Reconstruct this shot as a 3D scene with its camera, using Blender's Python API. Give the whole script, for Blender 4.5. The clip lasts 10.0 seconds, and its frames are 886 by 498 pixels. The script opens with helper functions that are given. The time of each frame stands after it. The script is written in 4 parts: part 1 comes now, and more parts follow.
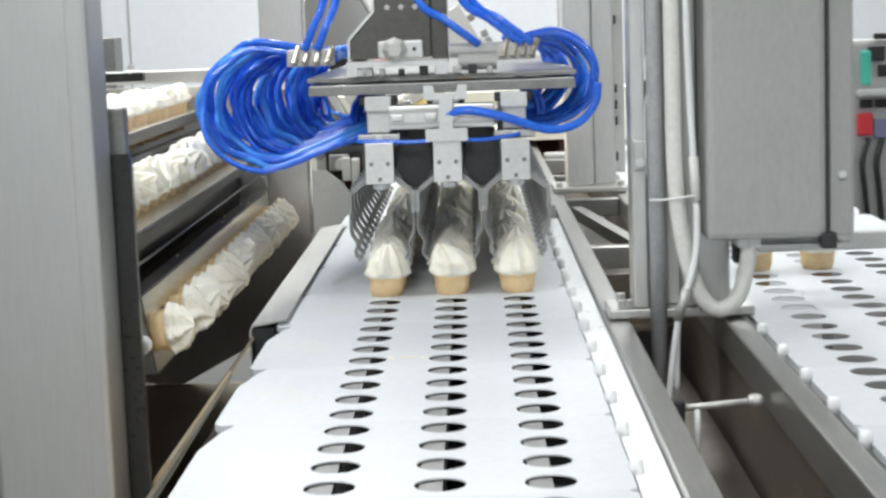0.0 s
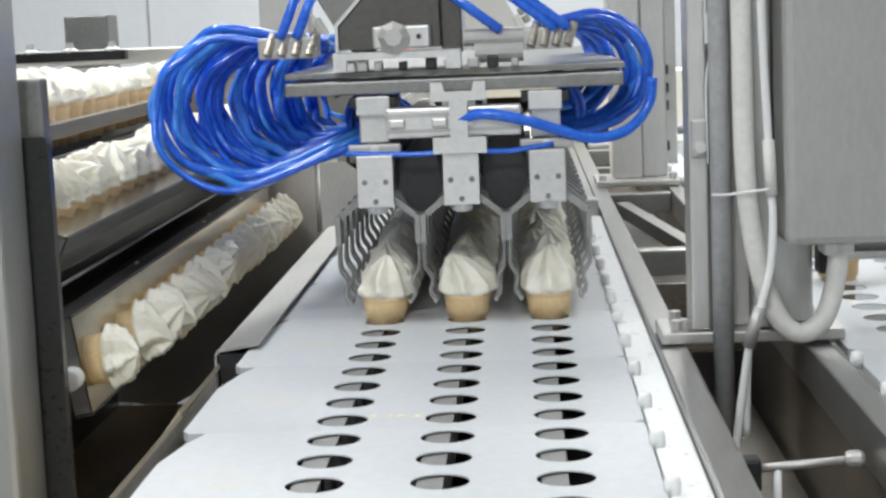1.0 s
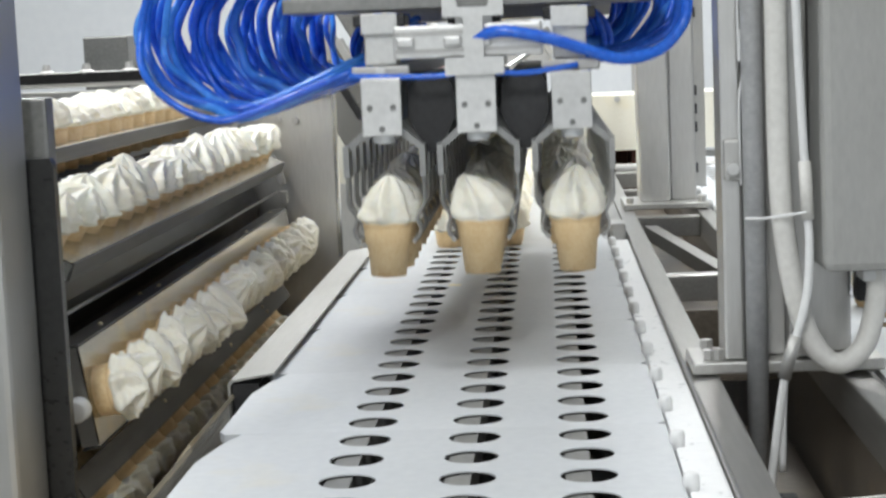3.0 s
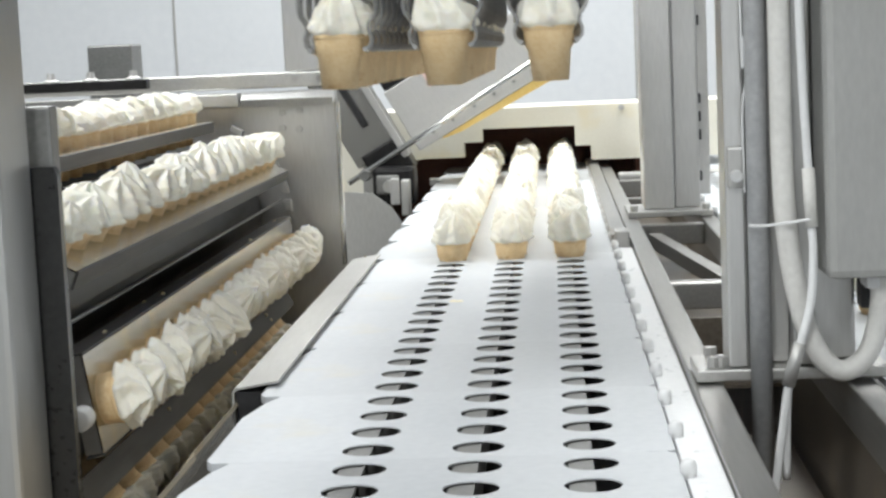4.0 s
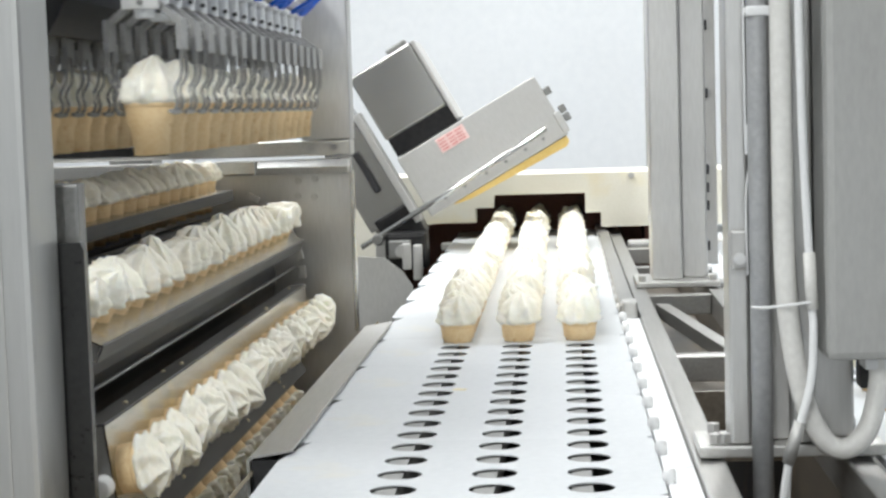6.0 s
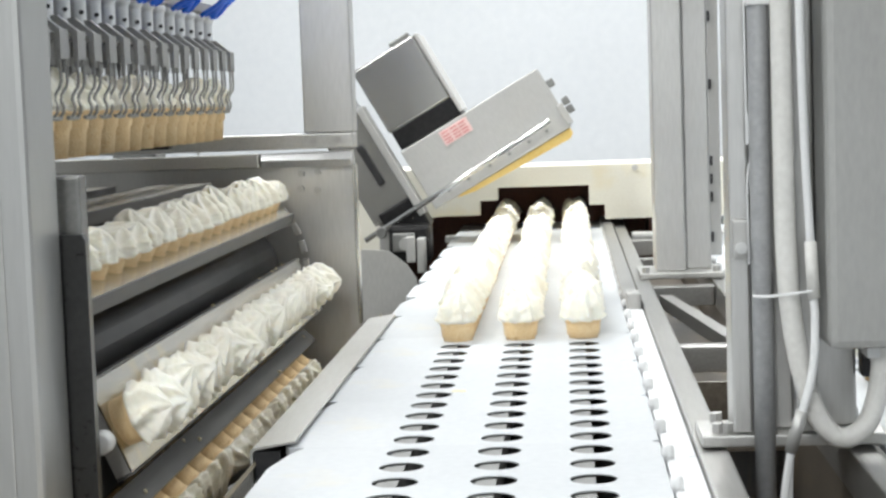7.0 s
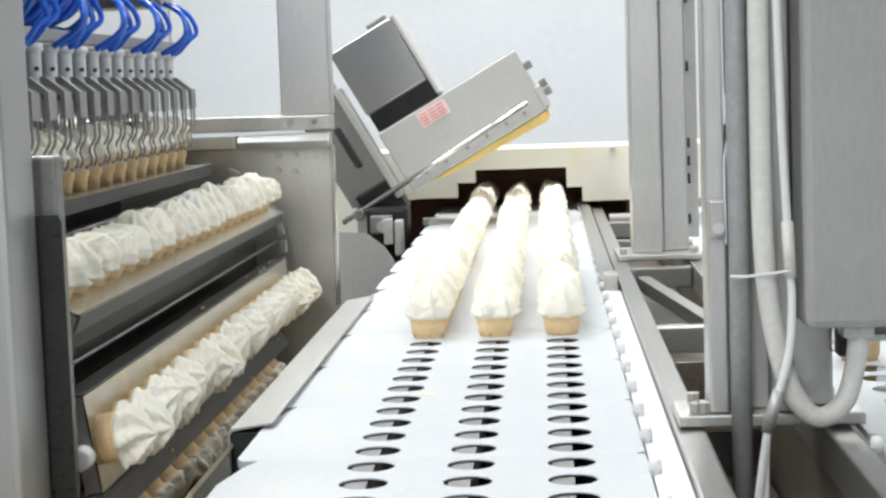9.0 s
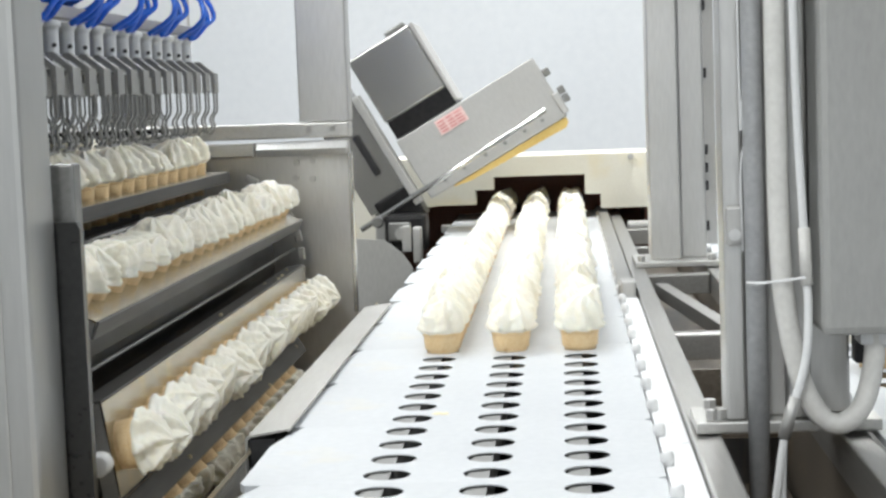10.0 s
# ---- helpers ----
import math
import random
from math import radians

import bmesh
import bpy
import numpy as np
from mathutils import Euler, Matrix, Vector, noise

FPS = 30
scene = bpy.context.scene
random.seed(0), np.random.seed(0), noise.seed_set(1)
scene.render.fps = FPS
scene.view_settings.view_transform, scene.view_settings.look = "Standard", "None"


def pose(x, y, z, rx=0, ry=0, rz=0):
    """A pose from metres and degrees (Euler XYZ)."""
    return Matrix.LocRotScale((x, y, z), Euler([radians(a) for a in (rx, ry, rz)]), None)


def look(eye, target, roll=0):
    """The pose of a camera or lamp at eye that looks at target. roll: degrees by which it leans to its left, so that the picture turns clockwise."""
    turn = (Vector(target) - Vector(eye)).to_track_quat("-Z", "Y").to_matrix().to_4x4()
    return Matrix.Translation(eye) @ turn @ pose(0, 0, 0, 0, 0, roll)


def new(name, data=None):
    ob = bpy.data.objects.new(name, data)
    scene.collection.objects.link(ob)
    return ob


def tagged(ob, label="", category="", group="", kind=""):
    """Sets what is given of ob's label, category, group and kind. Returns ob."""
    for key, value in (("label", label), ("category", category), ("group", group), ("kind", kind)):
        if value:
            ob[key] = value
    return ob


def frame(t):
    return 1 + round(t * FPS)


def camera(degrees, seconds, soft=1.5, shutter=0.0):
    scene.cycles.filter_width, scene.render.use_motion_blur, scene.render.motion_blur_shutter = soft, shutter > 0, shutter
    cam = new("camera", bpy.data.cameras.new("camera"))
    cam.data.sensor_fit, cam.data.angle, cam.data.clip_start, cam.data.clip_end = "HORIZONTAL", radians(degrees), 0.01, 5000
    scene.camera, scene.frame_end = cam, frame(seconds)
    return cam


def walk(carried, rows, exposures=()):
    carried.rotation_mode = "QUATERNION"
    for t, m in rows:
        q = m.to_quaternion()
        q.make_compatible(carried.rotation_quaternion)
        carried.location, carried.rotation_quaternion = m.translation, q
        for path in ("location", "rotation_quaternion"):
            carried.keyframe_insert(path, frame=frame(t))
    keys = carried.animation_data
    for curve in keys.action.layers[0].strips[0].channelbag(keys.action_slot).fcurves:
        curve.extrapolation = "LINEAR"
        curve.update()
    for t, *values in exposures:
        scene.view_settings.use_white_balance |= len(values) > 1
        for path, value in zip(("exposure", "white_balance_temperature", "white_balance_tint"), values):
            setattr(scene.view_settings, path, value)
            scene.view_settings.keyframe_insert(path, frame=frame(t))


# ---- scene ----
cam = camera(28.6, 10.0, soft=2.6, shutter=0.5)
PATH = [
    (0, (0.039, -1.774, 1.293), (-0.001, 0.209, 1.033), -2.05),
    (0.5, (0.064, -1.463, 1.263), (-0.018, 0.518, 0.998), -2.3),
    (1, (0.071, -1.324, 1.246), (-0.025, 0.656, 0.982), -2.3),
    (1.5, (0.071, -1.277, 1.243), (-0.036, 0.706, 0.986), -2.5),
    (2, (0.073, -1.258, 1.24), (-0.044, 0.722, 0.988), -2.4),
    (2.5, (0.072, -1.256, 1.24), (-0.046, 0.725, 0.993), -2.4),
    (3, (0.072, -1.255, 1.24), (-0.053, 0.727, 1.003), -2.4),
    (4.5, (0.073, -1.256, 1.239), (-0.057, 0.727, 1.017), -2.5),
    (5, (0.073, -1.267, 1.253), (-0.049, 0.72, 1.061), -2.2),
    (5.2, (0.071, -1.277, 1.258), (-0.058, 0.712, 1.09), -1.9),
    (6.5, (0.078, -1.314, 1.265), (-0.065, 0.674, 1.104), -1.8),
    (7, (0.079, -1.309, 1.261), (-0.067, 0.678, 1.093), -2.0),
    (7.5, (0.081, -1.308, 1.261), (-0.072, 0.679, 1.088), -2.2),
    (8, (0.082, -1.305, 1.259), (-0.063, 0.682, 1.083), -2.2),
    (8.5, (0.083, -1.306, 1.259), (-0.04, 0.683, 1.078), -2.2),
    (9, (0.079, -1.308, 1.258), (-0.042, 0.68, 1.07), -2.0),
    (9.5, (0.08, -1.307, 1.259), (-0.046, 0.68, 1.071), -2.0),
    (10, (0.082, -1.312, 1.258), (-0.061, 0.675, 1.079), -2.1),
]
walk(cam, [(t, look(eye, target, roll)) for t, eye, target, roll in PATH], exposures=[(0, 0.10), (0.8, -0.03), (1.5, -0.17), (2.5, -0.13), (3.2, -0.06), (4.5, 0.0), (6.3, 0.08), (10, -0.03)])

# ---- world and light ----
world = bpy.data.worlds.new("world")
scene.world = world
world.use_nodes = True
world.node_tree.nodes["Background"].inputs[0].default_value = (0.9, 0.95, 1.0, 1)
world.node_tree.nodes["Background"].inputs[1].default_value = 0.3


def area_lamp(name, x, y, z, sx, sy, watts, colour=(0.98, 1.0, 0.995)):
    d = bpy.data.lights.new(name, "AREA")
    d.shape, d.size, d.size_y, d.energy, d.color = "RECTANGLE", sx, sy, watts, colour
    ob = new(name, d)
    ob.matrix_world = pose(x, y, z)
    return ob


# Unseen lamps, placed and powered to brighten the trays, cones and back wall.
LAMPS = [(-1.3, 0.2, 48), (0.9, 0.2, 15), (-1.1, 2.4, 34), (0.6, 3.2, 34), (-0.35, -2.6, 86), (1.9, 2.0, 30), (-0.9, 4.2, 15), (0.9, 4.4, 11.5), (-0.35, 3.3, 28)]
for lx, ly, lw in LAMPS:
    area_lamp("unseen_ceiling_lamp", lx, ly, 2.88, 0.3, 1.2, lw)


# ---- materials ----
def nodes_of(name):
    m = bpy.data.materials.new(name)
    m.use_nodes = True
    return m, m.node_tree, m.node_tree.nodes["Principled BSDF"]


def surface(name, low, high, rough=(0.35, 0.5), metal=0.0, scale=12.0, stretch=(1, 1, 1), bump=0.0, fine=160.0, spot=None, **extra):
    m, nt, p = nodes_of(name)
    N, L = nt.nodes.new, nt.links.new
    tc, mp = N("ShaderNodeTexCoord"), N("ShaderNodeMapping")
    mp.inputs["Scale"].default_value = stretch
    L(tc.outputs["Object"], mp.inputs["Vector"])
    big, small = N("ShaderNodeTexNoise"), N("ShaderNodeTexNoise")
    big.inputs["Scale"].default_value, big.inputs["Detail"].default_value = scale, 5
    small.inputs["Scale"].default_value, small.inputs["Detail"].default_value = fine, 3
    L(tc.outputs["Object"], big.inputs["Vector"])
    L(mp.outputs[0], small.inputs["Vector"])
    mixf = N("ShaderNodeMath")
    mixf.operation = "ADD"
    half = N("ShaderNodeMath")
    half.operation, half.inputs[1].default_value = "MULTIPLY", 0.5
    L(big.outputs[0], mixf.inputs[0])
    L(small.outputs[0], mixf.inputs[1])
    L(mixf.outputs[0], half.inputs[0])
    info = N("ShaderNodeObjectInfo")
    ramp = N("ShaderNodeValToRGB")
    ramp.color_ramp.elements[0].position, ramp.color_ramp.elements[1].position = 0.33, 0.67
    ramp.color_ramp.elements[0].color, ramp.color_ramp.elements[1].color = (*low, 1), (*high, 1)
    L(half.outputs[0], ramp.inputs[0])
    colour = ramp.outputs[0]
    hsv = N("ShaderNodeHueSaturation")
    vary = N("ShaderNodeMapRange")
    vary.inputs["To Min"].default_value, vary.inputs["To Max"].default_value = 0.94, 1.05
    L(info.outputs["Random"], vary.inputs["Value"])
    L(vary.outputs[0], hsv.inputs["Value"])
    L(colour, hsv.inputs["Color"])
    colour = hsv.outputs[0]
    if spot:
        col, size, amount = spot
        st = N("ShaderNodeTexNoise")
        st.inputs["Scale"].default_value, st.inputs["Detail"].default_value = size, 6
        L(tc.outputs["Object"], st.inputs["Vector"])
        sr = N("ShaderNodeMapRange")
        sr.inputs["From Min"].default_value, sr.inputs["From Max"].default_value = 0.62 - 0.2 * amount, 0.8 - 0.1 * amount
        L(st.outputs[0], sr.inputs["Value"])
        mx = N("ShaderNodeMix")
        mx.data_type = "RGBA"
        mx.inputs[7].default_value = (*col, 1)
        L(colour, mx.inputs[6])
        L(sr.outputs[0], mx.inputs[0])
        colour = mx.outputs[2]
    L(colour, p.inputs["Base Color"])
    rr = N("ShaderNodeMapRange")
    rr.inputs["To Min"].default_value, rr.inputs["To Max"].default_value = rough
    L(half.outputs[0], rr.inputs["Value"])
    L(rr.outputs[0], p.inputs["Roughness"])
    p.inputs["Metallic"].default_value = metal
    for k, v in extra.items():
        p.inputs[k.replace("_", " ")].default_value = v
    if bump:
        bn = N("ShaderNodeBump")
        bn.inputs["Strength"].default_value, bn.inputs["Distance"].default_value = bump, 0.002
        L(small.outputs[0], bn.inputs["Height"])
        L(bn.outputs[0], p.inputs["Normal"])
    return m


STEEL = surface("brushed_steel", (0.53, 0.525, 0.51), (0.62, 0.615, 0.60), (0.30, 0.42), 0.85, 4, (1, 1, 0.12), 0.02, 260)
STEEL_H = surface("brushed_steel_flat", (0.47, 0.465, 0.445), (0.58, 0.575, 0.555), (0.3, 0.45), 0.82, 5, (1, 0.08, 1), 0.03, 240)
SATIN = surface("satin_steel", (0.46, 0.455, 0.44), (0.53, 0.525, 0.51), (0.42, 0.55), 0.6, 5, (1, 1, 0.3), 0.02, 200)
POLISHED = surface("polished_steel", (0.5, 0.5, 0.49), (0.62, 0.62, 0.6), (0.16, 0.3), 0.95, 5, (1, 0.05, 1), 0.03, 120)
DARK = surface("dark_steel_and_shade", (0.010, 0.010, 0.011), (0.026, 0.025, 0.025), (0.22, 0.42), 0.0, 9, (1, 0.2, 1), 0.1, 90, Specular_IOR_Level=0.2)
GUNMETAL = surface("worn_grey_steel", (0.20, 0.20, 0.195), (0.30, 0.30, 0.29), (0.35, 0.5), 0.7, 12, bump=0.06)
# Pale tan reflections are put into the base colour; the amber spots are syrup.
MIRROR = surface("splashed_pan_with_reflection", (0.54, 0.46, 0.34), (0.70, 0.63, 0.50), (0.12, 0.26), 0.2, 5, (1, 0.1, 1), 0.05, 60, spot=((0.55, 0.34, 0.12), 8, 0.5))
BLACK = surface("black_plastic_and_shade", (0.012, 0.012, 0.013), (0.03, 0.03, 0.032), (0.35, 0.55), 0, 20)
# Dark brown with the shade of the frame's recess put into it.
RECESS_BROWN = surface("recess_brown_pan", (0.085, 0.07, 0.055), (0.17, 0.145, 0.115), (0.25, 0.45), 0.3, 7, bump=0.1, spot=((0.28, 0.21, 0.13), 9, 0.4))
# Darker than the flanges' own light grey: the leaning trays' shade is put in.
TRAYLIP = surface("shade_dark_tray_steel", (0.075, 0.074, 0.072), (0.125, 0.123, 0.119), (0.4, 0.55), 0.0, 8, (1, 0.08, 1), 0.05, 120, Specular_IOR_Level=0.15)
RAILGREY = surface("pale_wear_strip", (0.19, 0.19, 0.183), (0.27, 0.27, 0.26), (0.4, 0.55), 0.1, 9)
LINER_BROWN = surface("brown_liner", (0.10, 0.035, 0.022), (0.19, 0.07, 0.045), (0.5, 0.7), 0, 6, spot=((0.05, 0.03, 0.025), 9, 0.5))
PLASTIC = surface("white_belt_plastic", (0.52, 0.542, 0.565), (0.605, 0.625, 0.645), (0.38, 0.58), 0, 4, (1, 1, 1), 0.05, 90, spot=((0.66, 0.6, 0.45), 5, 0.05))
GUIDE = surface("white_guide_plastic", (0.76, 0.77, 0.77), (0.84, 0.84, 0.84), (0.35, 0.5), 0, 6, bump=0.05)
CREAM = surface("piped_cream", (0.90, 0.86, 0.74), (0.95, 0.925, 0.83), (0.4, 0.6), 0, 30, bump=0.08, fine=260, Subsurface_Weight=0.5, Subsurface_Scale=0.006, Subsurface_Radius=(1.0, 0.92, 0.75))
WAFER = surface("wafer", (0.78, 0.55, 0.28), (0.88, 0.69, 0.42), (0.6, 0.8), 0, 40, bump=0.4, fine=300, spot=((0.62, 0.36, 0.14), 60, 0.25))
BLUE = surface("blue_hose_plastic", (0.012, 0.095, 0.66), (0.035, 0.21, 0.90), (0.10, 0.26), 0, 14, bump=0.02)
# Whiter than GUIDE: the strip's bright highlight is put into its colour.
BRIGHT_STRIP = surface("highlit_white_strip", (0.86, 0.87, 0.88), (0.93, 0.935, 0.94), (0.2, 0.4), 0, 30, bump=0.2, fine=120)
ALU = surface("anodised_aluminium", (0.6, 0.6, 0.59), (0.72, 0.72, 0.71), (0.3, 0.5), 0.55, 20, bump=0.05)
PAINT = surface("white_wall_panel", (0.73, 0.757, 0.79), (0.79, 0.813, 0.84), (0.4, 0.6), 0, 1.5, bump=0.03, fine=30)
IVORY = surface("ivory_insulated_panel", (0.70, 0.675, 0.58), (0.77, 0.75, 0.665), (0.4, 0.6), 0, 3, spot=((0.7, 0.58, 0.3), 4, 0.4))
YELLOW = surface("amber_plastic", (0.7, 0.47, 0.12), (0.8, 0.6, 0.22), (0.35, 0.5), 0, 9)
BRASS = surface("brass_fitting", (0.4, 0.32, 0.2), (0.55, 0.46, 0.32), (0.3, 0.45), 0.8, 40)
RUBBER = surface("grey_white_hose", (0.62, 0.61, 0.58), (0.72, 0.71, 0.68), (0.4, 0.55), 0, 20, bump=0.05)
FLOOR = surface("grey_floor_tile", (0.13, 0.125, 0.115), (0.21, 0.205, 0.19), (0.35, 0.55), 0, 2, bump=0.1, spot=((0.16, 0.15, 0.13), 3, 0.3))
RED = surface("red_enamel", (0.6, 0.03, 0.05), (0.7, 0.05, 0.06), (0.3, 0.4), 0, 12)
GREEN = surface("green_enamel", (0.05, 0.4, 0.3), (0.08, 0.5, 0.38), (0.3, 0.4), 0, 12)
TAG = surface("pink_label", (0.75, 0.5, 0.48), (0.85, 0.66, 0.63), (0.5, 0.6), 0, 60)
TAGBAR = surface("faded_red_print", (0.62, 0.22, 0.22), (0.7, 0.32, 0.3), (0.5, 0.6), 0, 60)
TAN = surface("tan_drip_pan", (0.35, 0.27, 0.17), (0.5, 0.42, 0.3), (0.25, 0.45), 0.5, 6, spot=((0.55, 0.38, 0.15), 9, 0.4))


# ---- mesh helpers ----
def box(bm, x0, x1, y0, y1, z0, z1, bevel=0.0, m=None):
    r = bmesh.ops.create_cube(bm, size=1.0)
    vs = r["verts"]
    bmesh.ops.scale(bm, vec=(x1 - x0, y1 - y0, z1 - z0), verts=vs)
    bmesh.ops.translate(bm, vec=((x0 + x1) / 2, (y0 + y1) / 2, (z0 + z1) / 2), verts=vs)
    if bevel:
        es = list({e for v in vs for e in v.link_edges})
        out = bmesh.ops.bevel(bm, geom=es, offset=bevel, segments=2, affect="EDGES", profile=0.6)
        vs = list({v for f in out["faces"] for v in f.verts} | {v for v in vs if v.is_valid})
    if m is not None:
        bmesh.ops.transform(bm, matrix=m, verts=vs)
    return bm


def cyl(bm, a, b, r, r2=None, seg=14):
    a, b = Vector(a), Vector(b)
    m = Matrix.Translation((a + b) / 2) @ (b - a).to_track_quat("Z", "Y").to_matrix().to_4x4()
    bmesh.ops.create_cone(bm, cap_ends=True, segments=seg, radius1=r, radius2=r if r2 is None else r2, depth=(b - a).length, matrix=m)
    return bm


def tube(bm, pts, r, seg=8, flat=1.0):
    pts = [Vector(p) for p in pts]
    rings, up = [], None
    for i, p in enumerate(pts):
        d = (pts[min(i + 1, len(pts) - 1)] - pts[max(i - 1, 0)]).normalized()
        if up is None:
            up = d.orthogonal().normalized()
        up = (up - d * up.dot(d)).normalized()
        side = d.cross(up)
        rings.append([bm.verts.new(p + up * (r * math.cos(2 * math.pi * k / seg)) + side * (r * flat * math.sin(2 * math.pi * k / seg))) for k in range(seg)])
    for a, b in zip(rings, rings[1:]):
        for k in range(seg):
            bm.faces.new((a[k], a[(k + 1) % seg], b[(k + 1) % seg], b[k]))
    bm.faces.new(rings[0][::-1])
    bm.faces.new(rings[-1])
    return bm


def smooth_path(pts, n=8):
    pts = [Vector(p) for p in pts]
    full = [pts[0] * 2 - pts[1]] + pts + [pts[-1] * 2 - pts[-2]]
    out = []
    for i in range(1, len(full) - 2):
        a, b, c, d = full[i - 1:i + 3]
        for k in range(n):
            t = k / n
            out.append(0.5 * ((2 * b) + (c - a) * t + (2 * a - 5 * b + 4 * c - d) * t * t + (3 * b - a - 3 * c + d) * t ** 3))
    return out + [pts[-1]]


def lathe(bm, prof, seg=24, centre=(0, 0)):
    rings = [[bm.verts.new((centre[0] + r * math.cos(2 * math.pi * k / seg), centre[1] + r * math.sin(2 * math.pi * k / seg), z)) for k in range(seg)] for r, z in prof]
    for a, b in zip(rings, rings[1:]):
        for k in range(seg):
            bm.faces.new((a[k], a[(k + 1) % seg], b[(k + 1) % seg], b[k]))
    bm.faces.new(rings[0][::-1])
    bm.faces.new(rings[-1])
    return bm


def prism(bm, outline, y0, y1):
    """An outline in x and z, drawn out along y."""
    a = [bm.verts.new((x, y0, z)) for x, z in outline]
    b = [bm.verts.new((x, y1, z)) for x, z in outline]
    n = len(outline)
    for k in range(n):
        bm.faces.new((a[k], a[(k + 1) % n], b[(k + 1) % n], b[k]))
    bm.faces.new(a[::-1])
    bm.faces.new(b)
    return bm


def holed(bm, x0, x1, y0, y1, cx, cy, r, top, bottom, seg=24):
    """A rectangular cell of plate with a round hole through it."""
    ring = []
    for k in range(seg):
        c, s = math.cos(2 * math.pi * k / seg), math.sin(2 * math.pi * k / seg)
        q = max(abs(c), abs(s))
        u, v = c / q, s / q
        ox = cx + u * ((x1 - cx) if u > 0 else (cx - x0))
        oy = cy + v * ((y1 - cy) if v > 0 else (cy - y0))
        ix, iy = cx + r * c, cy + r * s
        ring.append([bm.verts.new((ox, oy, top)), bm.verts.new((ix, iy, top)), bm.verts.new((ix, iy, bottom)), bm.verts.new((ox, oy, bottom))])
    for k in range(seg):
        a, b = ring[k], ring[(k + 1) % seg]
        bm.faces.new((a[0], b[0], b[1], a[1]))
        bm.faces.new((a[1], b[1], b[2], a[2]))
        bm.faces.new((a[2], b[2], b[3], a[3]))
    return bm


def mesh_of(name, bm, material, smooth=False):
    bmesh.ops.recalc_face_normals(bm, faces=bm.faces)
    me = bpy.data.meshes.new(name)
    bm.to_mesh(me)
    bm.free()
    me.materials.append(material)
    if smooth:
        for p in me.polygons:
            p.use_smooth = True
    return me


def part(name, bm, material, parent, label="", smooth=False, at=None):
    me = bm if isinstance(bm, bpy.types.Mesh) else mesh_of(name, bm, material, smooth)
    ob = new(name, me)
    if parent is not None:
        ob.parent = parent
    if at is not None:
        ob.matrix_basis = at
    return tagged(ob, label) if label else ob


def thing(name, label, category, group="", kind="", at=None):
    ob = new(name)
    ob.empty_display_size = 0.05
    if at is not None:
        ob.matrix_basis = at
    return tagged(ob, label, category, group, kind)


def solid(name, bm, material, label, category="", kind="structure", smooth=False):
    return tagged(part(name, bm, material, None, smooth=smooth), label, category or name.split("_")[0], "", kind)


B = bmesh.new

# ---- the plan ----
PITCH, LANE, BELT_Z, SPEED = 0.0705, 0.095, 0.90, 0.0785
ROW_AT_START = 1.0125 + SPEED * 4.5          # a row of holes at the start of the clip
RIM_Z = 0.927                                # rims of the cones that stand in the belt
FIRST, COUNT = -9, 16                        # the rows that the gripper takes
HUB_X, HUB_Z, REACH = -0.551, 0.975, 0.179
TRAY_Y0, TRAY_N = 0.385, 19

# ---- the room ----
solid("floor", box(B(), -4, 5, -4, 6.5, -0.1, 0), FLOOR, "grey tiled factory floor below the machines", "floor")
solid("ceiling", box(B(), -4, 5, -4, 6.5, 3.0, 3.1), PAINT, "white panelled factory ceiling", "ceiling")
solid("wall_north", box(B(), -4, 5, 5.6, 5.7, 0, 3.0), PAINT, "white insulated panel wall behind the line", "wall")
solid("wall_south", box(B(), -4, 5, -4.0, -3.9, 0, 3.0), PAINT, "white insulated panel wall", "wall")
solid("wall_west", box(B(), -4.0, -3.9, -3.9, 5.6, 0, 3.0), PAINT, "white insulated panel wall", "wall")
solid("wall_east", box(B(), 4.9, 5.0, -3.9, 5.6, 0, 3.0), PAINT, "white insulated panel wall", "wall")
# Housings added over the unseen lamps; they do not glow themselves.
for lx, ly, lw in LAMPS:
    f = thing("ceiling_light", "white fitting added on the ceiling over an unseen lamp", "ceiling light", "ceiling lights", at=pose(lx, ly, 2.9))
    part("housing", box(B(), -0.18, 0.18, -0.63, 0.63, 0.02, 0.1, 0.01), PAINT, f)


for x in (-2.6, -1.4, 0.41, 1.6, 2.8):
    solid("trim", box(B(), x - 0.004, x + 0.004, 5.594, 5.5995, 0, 3.0), SATIN, "thin grey joint strip between wall panels", "trim")

